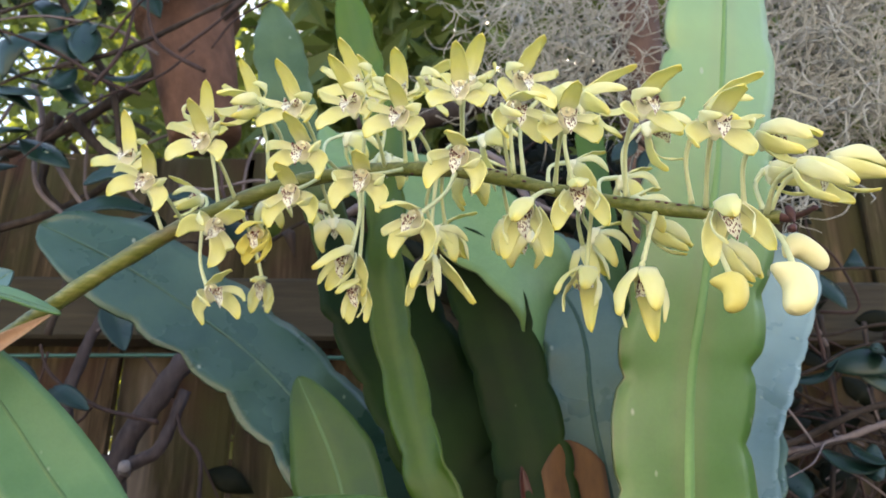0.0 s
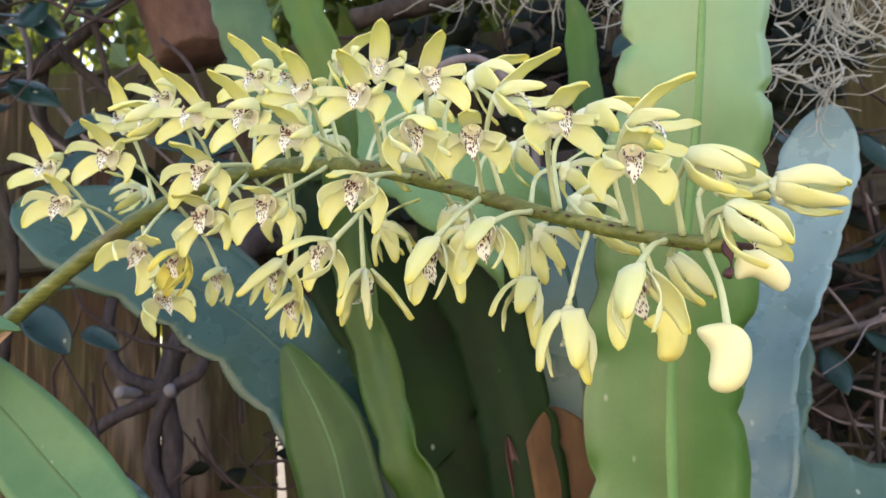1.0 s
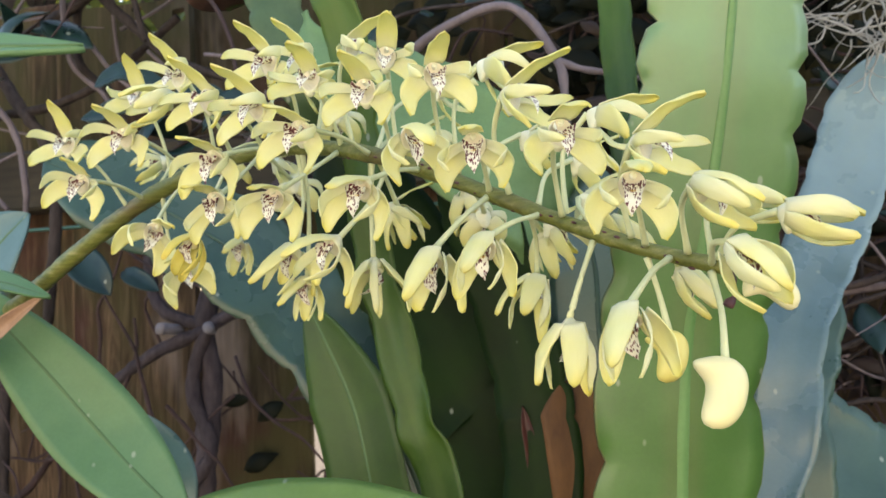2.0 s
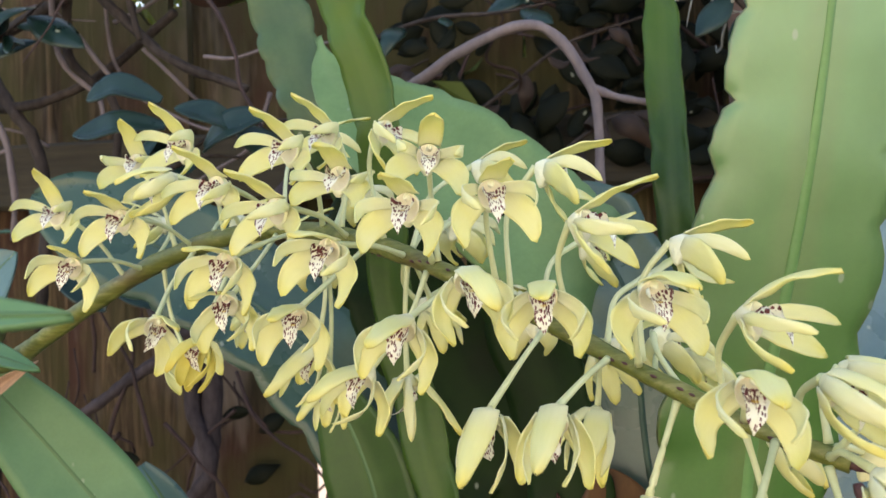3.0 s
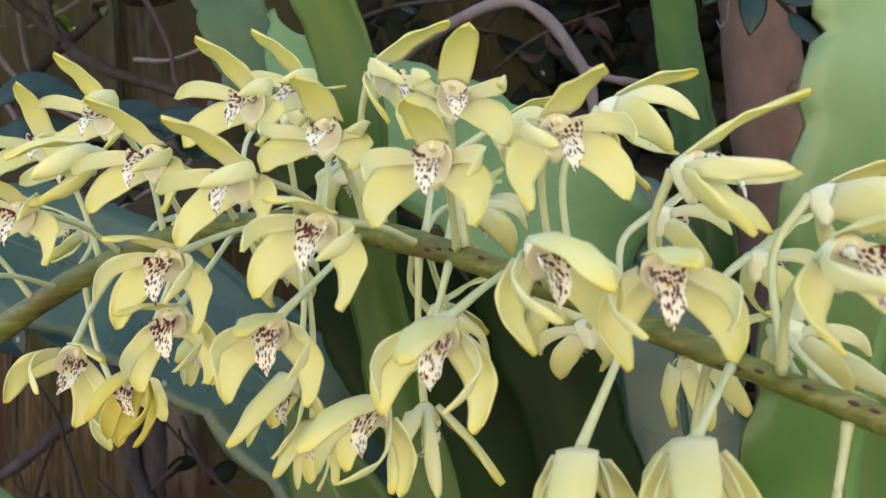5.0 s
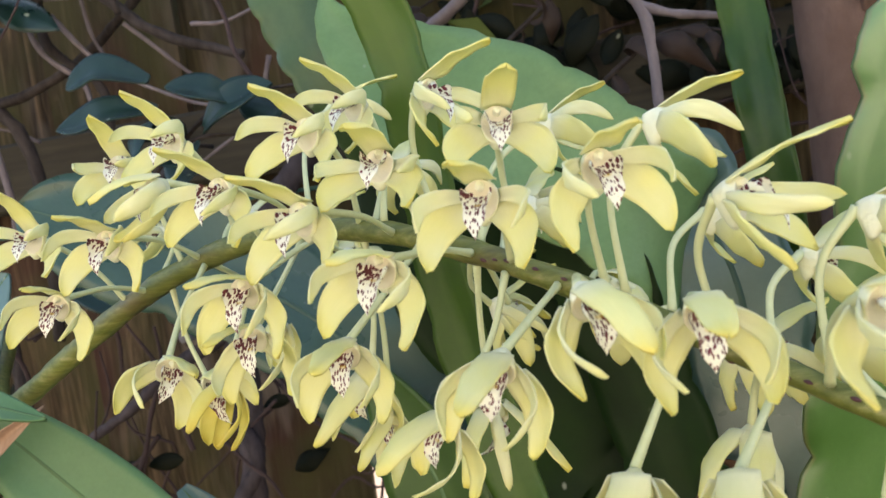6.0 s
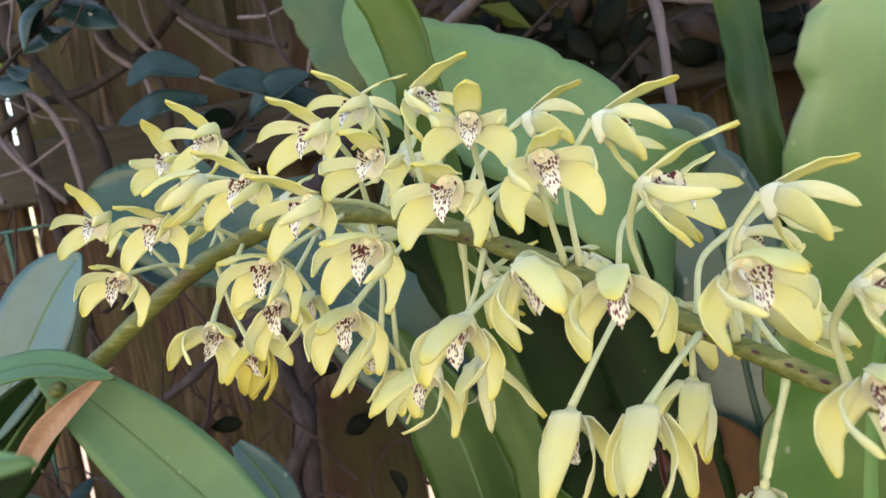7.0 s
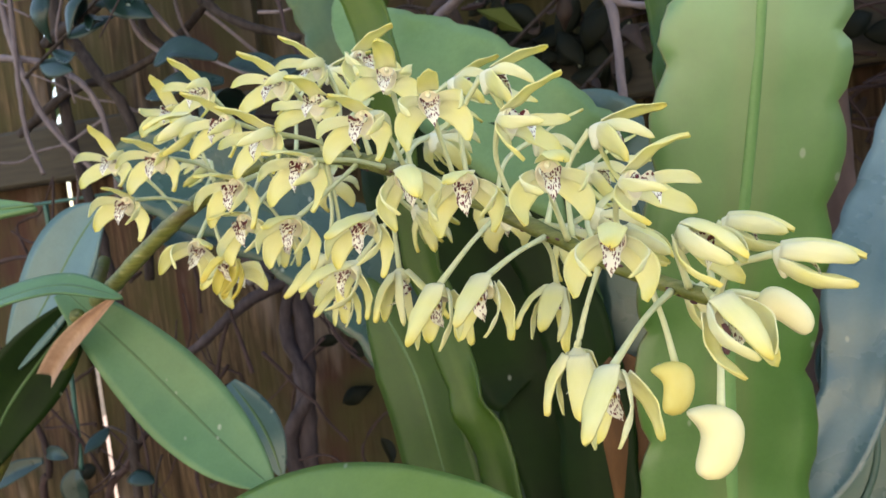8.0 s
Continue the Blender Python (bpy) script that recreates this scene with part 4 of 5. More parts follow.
def moss_clump(label, centre, size, strands, seed):
    """Loose hanging tangle of thin grey curling strands, one mesh."""
    r = random.Random(seed)
    verts, faces = [], []
    for _ in range(strands):
        p = Vector((r.gauss(0, 0.42), r.gauss(0, 0.35), r.uniform(-0.9, 0.8)))
        p = Vector((p.x * size[0], p.y * size[1], p.z * size[2])) + Vector(centre)
        d = Vector((r.uniform(-1, 1), r.uniform(-0.6, 0.6), r.uniform(-1.3, 0.6))).normalized()
        pts, curl = [p], Vector((r.uniform(-1, 1), r.uniform(-1, 1), r.uniform(-1, 1))) * 0.5
        for _k in range(7):
            d = (d + curl.cross(d) * 0.9 + Vector((r.uniform(-1, 1), r.uniform(-1, 1), r.uniform(-1, 0.7))) * 0.35).normalized()
            p = p + d * r.uniform(0.006, 0.012)
            pts.append(p)
        rad = r.uniform(0.0007, 0.0012)
        v, f = tube(pts, lambda u: rad * (1 - 0.7 * u), 4, 15)
        o = len(verts)
        verts += v
        faces += [tuple(o + i for i in q) for q in f]
    ob = new("spanish_moss", mesh_of("spanish_moss", verts, faces, [MOSS]))
    return tagged(ob, label, "moss", "hanging moss", "stuff")


moss_clump("grey tangle of hanging moss strands, dense", (0.355, 0.63, 1.655), (0.105, 0.05, 0.105), 1050, 1)
moss_clump("loose grey moss strands draped over a branch", (0.13, 0.70, 1.70), (0.13, 0.05, 0.075), 620, 2)
moss_clump("stray grey moss strands hanging low", (0.30, 0.62, 1.515), (0.05, 0.04, 0.035), 60, 3)
moss_clump("wisps of grey moss beside the trunk", (0.165, 0.60, 1.555), (0.03, 0.03, 0.025), 26, 4)


def clay_pot():
    ob = thing("clay_pot", "plain terracotta pot hung before the fence", "pot", (-0.262, 0.77, 1.625))
    prof = [(0.0, 0.0), (0.055, 0.0), (0.060, 0.004), (0.078, 0.14), (0.082, 0.145), (0.092, 0.148), (0.094, 0.19), (0.088, 0.193), (0.083, 0.15), (0.0, 0.15)]
    verts, faces, n = [], [], 40
    for r, z in prof:
        for k in range(n):
            a = 2 * math.pi * k / n
            verts.append((r * math.cos(a), r * math.sin(a), z))
    for i in range(len(prof) - 1):
        for k in range(n):
            k2 = (k + 1) % n
            faces.append((i * n + k, i * n + k2, (i + 1) * n + k2, (i + 1) * n + k))
    part("body", mesh_of("body", verts, faces, [CLAY]), ob)
    v, f = tube([(-0.092, 0, 0.17), (-0.06, 0.03, 0.3), (0, 0.1, 0.42)], 0.0015, 6, 16)
    part("hanger", mesh_of("hanger", v, f, [BARK]), ob, "thin wire hanger")
    ob.rotation_euler, ob.scale = (0.0, radians(-14), 0.0), (0.64, 0.64, 1.05)
    return ob


clay_pot()


def twig_tangle(label, low, high, count, seed, r0, mat):
    """Thin bent twigs crossing one another."""
    r = random.Random(seed)
    stalks = []
    for _ in range(count):
        p = Vector([r.uniform(a, b) for a, b in zip(low, high)])
        d = Vector((r.uniform(-1, 1), r.uniform(-0.15, 0.15), r.uniform(-0.8, 0.9))).normalized()
        pts = [p]
        for _k in range(5):
            d = (d + Vector((r.uniform(-0.5, 0.5), r.uniform(-0.1, 0.1), r.uniform(-0.5, 0.5)))).normalized()
            p = p + d * r.uniform(0.025, 0.05)
            pts.append(Vector((p.x, min(p.y, 0.90), p.z)))
        k = r0 * r.uniform(0.5, 1.4)
        stalks.append(([tuple(q) for q in pts], k, k * 0.5))
    return vine(label, stalks, mat, "twig")


twig_tangle("fine purplish-brown twigs tangled before the fence", (-0.66, 0.72, 1.50), (-0.22, 0.86, 1.78), 16, 5, 0.0020, BARK_PALE)
twig_tangle("bare brown twigs low beside the cactus", (0.27, 0.76, 1.12), (0.50, 0.84, 1.42), 24, 9, 0.0018, BARK_PALE)
twig_tangle("dense dark red-brown dry twigs matted against the fence", (0.24, 0.80, 1.02), (0.62, 0.90, 1.46), 60, 21, 0.0019, TWIG_RED)
twig_tangle("thin dark red twigs low by the knotted vine", (-0.72, 0.78, 1.00), (-0.22, 0.90, 1.34), 30, 13, 0.0022, TWIG_RED)
twig_tangle("dark bare twigs crossing before the clay pot", (-0.36, 0.62, 1.60), (-0.22, 0.69, 1.74), 12, 17, 0.0018, TWIG_RED)
shade_mat("thin dark climber stems low on the fence, few near-black leaves added to darken it", (-0.78, 0.90, 0.98), (-0.16, 0.932, 1.33), 22, 14, SHADE_LEAVES, 33, (-0.58, -0.54, 0.9, 1.4))
low_climber = vine("dark red curving climber stems low on the fence", [
    ([(-0.80, 0.93, 0.02), (-0.81, 0.91, 0.7), (-0.792, 0.895, 1.00), (-0.776, 0.895, 1.036), (-0.775, 0.895, 1.076), (-0.786, 0.895, 1.113), (-0.796, 0.90, 1.15), (-0.80, 0.905, 1.24)], 0.0055, 0.0035),
    ([(-0.72, 0.93, 0.02), (-0.72, 0.91, 0.7), (-0.686, 0.895, 0.985), (-0.643, 0.895, 1.047), (-0.614, 0.895, 1.082), (-0.587, 0.90, 1.108), (-0.55, 0.905, 1.16)], 0.006, 0.004)], TWIG_RED)
for pts, w, mat in (([(-0.782, 0.893, 1.057), (-0.822, 0.885, 1.046), (-0.85, 0.88, 1.034), (-0.879, 0.88, 1.019)], 0.030, SHRUB), ([(-0.775, 0.893, 1.066), (-0.755, 0.885, 1.071), (-0.738, 0.88, 1.070), (-0.724, 0.88, 1.065)], 0.020, SHRUB), ([(-0.72, 0.885, 1.047), (-0.72, 0.88, 1.031), (-0.717, 0.88, 1.012), (-0.710, 0.88, 0.98)], 0.040, SHRUB)):
    smooth_leaf("", pts, w, (0.1, -1, 0.4), mat, fold=0.25, plant=low_climber, rib=None)
vine("bare purplish twig lying across the tangle", [([(0.27, 0.80, 1.295), (0.305, 0.80, 1.30), (0.363, 0.80, 1.309), (0.432, 0.80, 1.331), (0.52, 0.81, 1.35)], 0.0042, 0.0032)], BARK_PALE, "twig")


# ---- sunlit garden beyond the fence ----
def far_foliage(label, centre, size, count, leaf, mat, seed, name="far_tree"):
    """A crown of many small leaves on limbs; leaves as one mesh."""
    r = random.Random(seed)
    ob = thing(name, label, "tree", (centre[0], centre[1], 0))
    to = Matrix.Translation((-centre[0], -centre[1], 0))
    c = Vector(centre)
    v, f = tube([(c.x, c.y, 0), (c.x + 0.05, c.y, c.z * 0.5), (c.x - 0.04, c.y, c.z), (c.x, c.y, c.z + size[2] * 0.7)], lambda u: 0.07 * (1 - 0.8 * u), 10, 24, 0.2, 8.0)
    part("trunk", mesh_of("trunk", v, f, [BARK]), ob, "", to)
    clumps = [c + Vector((r.uniform(-1, 1) * size[0], r.uniform(-1, 1) * size[1], r.uniform(-1, 1) * size[2])) for _ in range(46)]
    for k, q in enumerate(clumps[:14]):
        v, f = tube([(c.x, c.y, c.z - size[2] * 0.7), (c + q) / 2 + Vector((0, 0, 0.05)), q], lambda u: 0.02 * (1 - 0.8 * u), 6, 14)
        part("limb", mesh_of("limb", v, f, [BARK]), ob, "", to)
    verts, faces = [], []
    for _ in range(count):
        q = r.choice(clumps)
        p = q + Vector((r.gauss(0, 0.16), r.gauss(0, 0.16), r.gauss(0, 0.13)))
        a = Vector((r.uniform(-1, 1), r.uniform(-1, 1), r.uniform(-1, 1))).normalized()
        b = a.cross(Vector((r.uniform(-1, 1), r.uniform(-1, 1), r.uniform(-1, 1)))).normalized()
        n = a.cross(b)
        l, w = leaf * r.uniform(0.7, 1.3), leaf * 0.25 * r.uniform(0.8, 1.2)
        o = len(verts)
        verts += [p - a * l / 2, p + b * w + n * w * 0.3, p + a * l / 2, p - b * w + n * w * 0.3]
        faces += [(o, o + 1, o + 2), (o, o + 2, o + 3)]
    part("crown", mesh_of("crown", verts, faces, [mat], smooth=False), ob, "", to)
    return ob


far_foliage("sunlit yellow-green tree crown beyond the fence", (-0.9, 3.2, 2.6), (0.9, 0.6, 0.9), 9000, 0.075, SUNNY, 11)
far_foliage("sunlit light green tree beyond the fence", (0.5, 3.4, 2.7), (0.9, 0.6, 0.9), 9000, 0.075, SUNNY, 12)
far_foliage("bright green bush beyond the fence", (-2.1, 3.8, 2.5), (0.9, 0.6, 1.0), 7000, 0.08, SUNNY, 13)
far_foliage("dense olive hedge rising behind the fence", (-1.25, 1.75, 2.3), (0.9, 0.35, 0.75), 6500, 0.06, HEDGE, 14, "hedge")
far_foliage("dense dark hedge behind the moss", (0.6, 1.65, 2.3), (0.85, 0.35, 0.75), 30000, 0.07, HEDGE, 15, "hedge")


# ---- the orchid spike ----
def stem_at(x):
    """Centre of the arching flower stem at x."""
    u = (x + 0.06) / 0.19
    y = 0.37614 - 0.0896 * u - 0.04832 * u ** 2 - 0.00642 * u ** 3 + 0.02877 * u ** 4
    z = 1.38963 - 0.01002 * u - 0.10737 * u ** 2 + 0.00836 * u ** 3 + 0.04168 * u ** 4
    k = max(0.0, min(1.0, x / 0.07))
    return Vector((x, y + 0.011 * k * k * (3 - 2 * k), z))


def petal_mesh(name, width, widest, bow, cup, hook=0.0, mats=(PETAL, PETAL_BACK), thick=0.021, rows=17, cols=9, tip=0.5, base=0.5, taper=0.15):
    """A petal one unit long along z, facing -y. widest: where it is broadest; bow: how far it arches back; cup: how hollow; hook: sideways bend."""
    front = []
    for i in range(rows):
        u = i / (rows - 1)
        if u < widest:
            w = base + (1 - base) * math.sin(math.pi / 2 * u / widest)
        else:
            k = (u - widest) / (1 - widest)
            w = max(0.05, (1 - k ** 3.2) ** tip) * (1 - taper * k)
        half = 0.5 * width * w
        y = bow * 4 * u * (1 - u)
        side = hook * (4 * u * (1 - u))
        for c in range(cols):
            q = 2 * c / (cols - 1) - 1
            front.append(Vector((side + q * half, y + cup * width * (1 - q * q) * (0.5 + 0.5 * math.sin(math.pi * u)) + 0.016 * math.sin(9 * u + 3 * q) * abs(q) + 0.010 * math.sin(17 * u - 5 * q) * q * q, u)))
    verts, f, g = shell(front, rows, cols, thick, lambda i: Vector((0, -1, 0)))
    return mesh_of(name, verts, [tuple(reversed(q)) for q in f] + [tuple(reversed(q)) for q in g], list(mats), [0] * len(f) + [1] * len(g))


def lip_mesh():
    """Three-lobed lip: two side lobes raised round the column, and a pointed tongue that bends down."""
    rows, cols, front = 19, 13, []
    for i in range(rows):
        u = i / (rows - 1)
        side = math.exp(-((u - 0.28) / 0.20) ** 2)
        wide = 0.088 + 0.045 * side + 0.045 * math.exp(-((u - 0.68) / 0.14) ** 2)
        wide *= max(0.05, 1 - max(0.0, (u - 0.70) / 0.30) ** 1.7) * min(1.0, 0.55 + 2.2 * u)
        y = 0.02 - 0.53 * math.sin(u * 1.6)
        z = 0.02 - 0.10 * u - 0.40 * u ** 2.2
        for c in range(cols):
            q = 2 * c / (cols - 1) - 1
            a = q * (0.75 + 1.15 * side)
            front.append(Vector((1.12 * wide * math.sin(a), y - 0.55 * (1 - math.cos(a)) * wide, z + 1.25 * (1 - math.cos(a)) * wide + 0.010 * math.sin(7 * q + 15 * u))))
    verts, f, g = shell(front, rows, cols, 0.014, lambda i: Vector((0, -0.5, 0.8)))
    return mesh_of("lip", verts, f + g, [LIP])


def column_mesh():
    """Short stout column under the upper sepal, arched forward over the lip, with a blunt end."""
    v, f = tube([(0, 0.05, 0.07), (0, -0.04, 0.115), (0, -0.11, 0.125), (0, -0.165, 0.10)], lambda u: 0.068 - 0.022 * u - 0.042 * max(0.0, (u - 0.5) / 0.5) ** 2, 14, 20)
    v = [Vector((p[0] * 0.85, p[1], p[2])) for p in v]
    return mesh_of("column", v, f, [CREAM])


def chin_mesh(radius, droop_by, mats):
    """Rounded hollow base behind the petals, longer below, where the stalk joins; its mouth is beige."""
    rows, sides, verts, faces = 10, 18, [], []
    for i in range(rows):
        u = i / (rows - 1)
        r = radius * math.sin(math.pi * (0.08 + 0.44 * u)) ** 0.9
        for k in range(sides):
            a = 2 * math.pi * k / sides
            below = max(0.0, -math.sin(a)) ** 1.4
            droop = 1 + droop_by * below * math.sin(math.pi * (0.15 + 0.80 * u))
            verts.append((r * math.cos(a), 0.17 - 0.25 * u, r * math.sin(a) * droop + 0.03 * (1 - u)))
    o = len(verts)
    verts += [(v[0] * 0.84, -0.06, v[2] * 0.84) for v in verts[-sides:]]
    for i in range(rows):
        for k in range(sides):
            k2 = (k + 1) % sides
            faces.append((i * sides + k, i * sides + k2, (i + 1) * sides + k2, (i + 1) * sides + k))
    faces.append(tuple(range(sides - 1, -1, -1)))
    faces.append(tuple(o + k for k in range(sides)))
    return mesh_of("flower", verts, [tuple(reversed(q)) for q in faces], mats, [0] * ((rows - 1) * sides) + [1] * sides + [0, 1])


def petal_set(dorsal, lateral, pale):
    """Sepals and petals in five forms: flung open, half open, cupped forward over the lip, hanging as a bell, and shut like a pod."""
    kit = {}
    for form, bow, hook, wide, cup in (("open", 0.0, 0.10, 1.0, 0.09), ("half", 0.07, 0.09, 1.0, 0.10), ("cupped", 0.12, 0.05, 1.0, 0.12), ("bell", 0.03, 0.02, 1.05, 0.16), ("pod", 0.10, 0.05, 0.98, 0.17)):
        blunt = form in ("bell", "pod", "cupped")
        slim = 0.8 if form == "bell" else wide
        kit["dorsal", form] = petal_mesh("sepal", {"bell": 0.40, "pod": 0.41, "cupped": 0.39}.get(form, 0.365) * wide, 0.36 if blunt else 0.28, bow - 0.03, 1.4 * cup if blunt else cup, 0.0, dorsal, base=0.92, taper=0.45 if form == "bell" else 0.40 if form == "pod" else 0.22, tip=0.5)
        kit["petal_left", form] = petal_mesh("petal", (0.30 if form == "pod" else 0.205 * slim), 0.50, bow + 0.09, cup, 1.8 * hook, pale, base=0.72, taper=0.2, tip=0.45)
        kit["petal_right", form] = petal_mesh("petal", (0.30 if form == "pod" else 0.205 * slim), 0.50, bow + 0.09, cup, -1.8 * hook, pale, base=0.72, taper=0.2, tip=0.45)
        kit["left", form] = petal_mesh("sepal", (0.41 if form in ("open", "half") else 0.38) * wide, 0.36, bow + 0.04, cup, 1.5 * hook, lateral, base=0.9, taper=0.32, tip=0.45)
        kit["right", form] = petal_mesh("sepal", (0.41 if form in ("open", "half") else 0.38) * wide, 0.36, bow + 0.04, cup, -1.5 * hook, lateral, base=0.9, taper=0.32, tip=0.45)
    return kit


FRESH = petal_set((PETAL, PETAL_BACK), (PETAL_SIDE, PETAL_BACK), (PETAL_PALE, PETAL_WHITE))
FADING = petal_set((PETAL_OLD, PETAL_OLD), (PETAL_OLD, PETAL_OLD), (PETAL_OLD, PETAL_OLD))
LIP_MESH, COLUMN_MESH = lip_mesh(), column_mesh()
CHIN_MESH, BELL_CHIN = chin_mesh(0.19, 1.05, [CHIN, THROAT]), chin_mesh(0.175, 0.6, [PETAL_BACK, THROAT])

spike, spike_at = orchid, orchid_at
stem_pts = [stem_at(-0.34 + 0.463 * i / 24) for i in range(25)]
v, f = tube([p - spike_at for p in stem_pts], lambda u: 0.0052 - 0.0028 * u ** 1.5 + 0.0002 * math.sin(u * 90), 12, 150, 0.10, 220.0)
part("flower_stem", mesh_of("stem", v, f, [STEM]), spike, "arching olive-green flower stem")
v, f = tube([stem_at(0.1225) - spike_at, stem_at(0.127) - spike_at, Vector((0.1285, 0.2585, 1.3205)) - spike_at], lambda u: 0.0019 - 0.0010 * u, 8, 12, 0.35, 500.0)
part("stem_tip", mesh_of("stem_tip", v, f, [SCAR]), spike, "withered purple stem tip")
v, f = tube([Vector((0.1205, 0.2625, 1.3225)) - spike_at, Vector((0.1215, 0.2615, 1.3165)) - spike_at, Vector((0.1195, 0.2605, 1.3125)) - spike_at], lambda u: 0.0010 + 0.0006 * math.sin(9 * u), 6, 10, 0.5, 700.0)
part("dry_bract", mesh_of("dry_bract", v, f, [SCAR]), spike, "shrivelled dark bract")
scar_me = mesh_of("scar", *tube([(-0.0018, 0, 0), (0, -0.0002, 0.0001), (0.0018, 0, 0)], lambda u: 0.0003 + 0.0006 * math.sin(math.pi * u), 6, 8), [SCAR])
for i in range(26):
    x = -0.02 + 0.14 * i / 26 + 0.002 * math.sin(i * 4.7)
    a, r = -1.6 + 2.0 * abs(math.sin(i * 2.9)), 0.0040 - 0.0012 * i / 26
    p = stem_at(x) + Vector((0, -math.cos(a) * r, math.sin(a) * r)) - spike_at
    part("scar", scar_me, spike, "", Matrix.Translation(p) @ pose(0, 0, 0, 0, 18, -34) @ Matrix.Scale(0.35 + 0.35 * abs(math.sin(i * 1.7)), 4))


def sheath():
    pts = [(-0.312, 0.466, 1.276), (-0.282, 0.453, 1.297), (-0.25, 0.442, 1.315), (-0.214, 0.430, 1.333)]
    me = blade(pts, 0.018, (0.1, -1, -0.1), SHEATH, lambda u: max(0.03, (1 - u ** 2.4)) * (0.75 + 0.25 * u), 0.0, 0.03, 0.9, 0.0006, 0.0012, 5.0, 30, 9)
    part("sheath", me, spike, "dry brown papery sheath", Matrix.Translation(-spike_at + Vector((0, -0.006, -0.004))))


sheath()


def stalk_mesh(a, b, out, name="pedicel", r0=0.00082, r1=0.0012):
    """Slender stalk from the stem at a to the flower at b, which it enters along out."""
    d = (b - a).length
    up = (a + b) / 2 + (a - stem_at(a.x)).normalized() * d * 0.10 + out * d * 0.12
    return mesh_of(name, *tube([a - spike_at, up - spike_at, b - spike_at], lambda u: r0 + (r1 - r0) * u ** 2 + 0.0005 * (1 - u) ** 6, 8, 18), [PEDICEL])


def foot_on_stem(b):
    """Where the stalk of a flower at b leaves the stem."""
    best = min((abs((stem_at(b.x + k * 0.002) - b).length - 0.027) + 0.25 * abs(k * 0.002), k) for k in range(-12, 13))
    x = min(b.x + best[1] * 0.002, 0.118)
    s = stem_at(x)
    return s + (b - s).normalized() * 0.003


def bloom(at, yaw, nod, roll, size, spread, top, petals, droop, swing, fading=False, lip=True):
    """One orchid flower. yaw: turned towards +x; nod: hanging; spread, top, petals: how far the side sepals, the upper sepal and the petals open from the way it faces;
    droop: how far the petals sink below level; swing: half the angle between the side sepals."""
    m = Matrix.Translation(Vector(at) - spike_at) @ Matrix.Rotation(radians(yaw), 4, "Z") @ Matrix.Rotation(radians(nod), 4, "X") @ Matrix.Rotation(radians(roll), 4, "Y") @ Matrix.Scale(size, 4)
    kit = FADING if fading else FRESH
    ob = part("flower", BELL_CHIN if nod > 40 else CHIN_MESH, spike, "fading deep yellow half-closed flower" if fading else "", m)

    def put(name, organ, azimuth, open_by, length, base_turn=0.0):
        form = "pod" if pod else "bell" if nod > 38 else "open" if open_by > 50 else "half" if open_by > 23 else "cupped"
        way = Matrix.Rotation(radians(90 - azimuth), 4, "Y") @ Matrix.Rotation(radians(90 - open_by), 4, "X")
        foot = radians(azimuth + base_turn)
        start = Vector((math.cos(foot) * 0.15, 0.08 if form in ("bell", "pod") else 0.0, math.sin(foot) * 0.15))
        tip = way @ Vector((0, 0, length))
        aim = way.to_3x3()
        lean = (aim @ Vector((0, 0, 1))).rotation_difference(tip - start).to_matrix().to_4x4()
        part(name, kit[organ, form], ob, "", Matrix.Translation(start) @ lean @ aim.to_4x4() @ Matrix.Diagonal((1, 1, (tip - start).length, 1)))

    pod = spread < 28
    put("sepal", "dorsal", 90, top, 1.0 if pod else 1.2)
    put("sepal", "left", -90 - swing, spread, 1.0, -16)
    put("sepal", "right", -90 + swing, spread, 1.0, 16)
    put("petal", "petal_left", 187 + droop, petals, 0.92 if pod else 0.98, -22)
    put("petal", "petal_right", -7 - droop, petals, 0.92 if pod else 0.98, 22)
    if lip:
        part("lip", LIP_MESH, ob, "white lip speckled dark purple", Matrix.Diagonal((1.10, 0.90, 0.74, 1)))
        part("column", COLUMN_MESH, ob)
    end = spike_at + m @ Vector((0, 0.165, 0.03))
    out = (m.to_3x3() @ Vector((0, 1, 0.0))).normalized()
    me = stalk_mesh(foot_on_stem(end), end, out)
    part("pedicel", me, ob, "slender pale green stalk", m.inverted())
    return ob


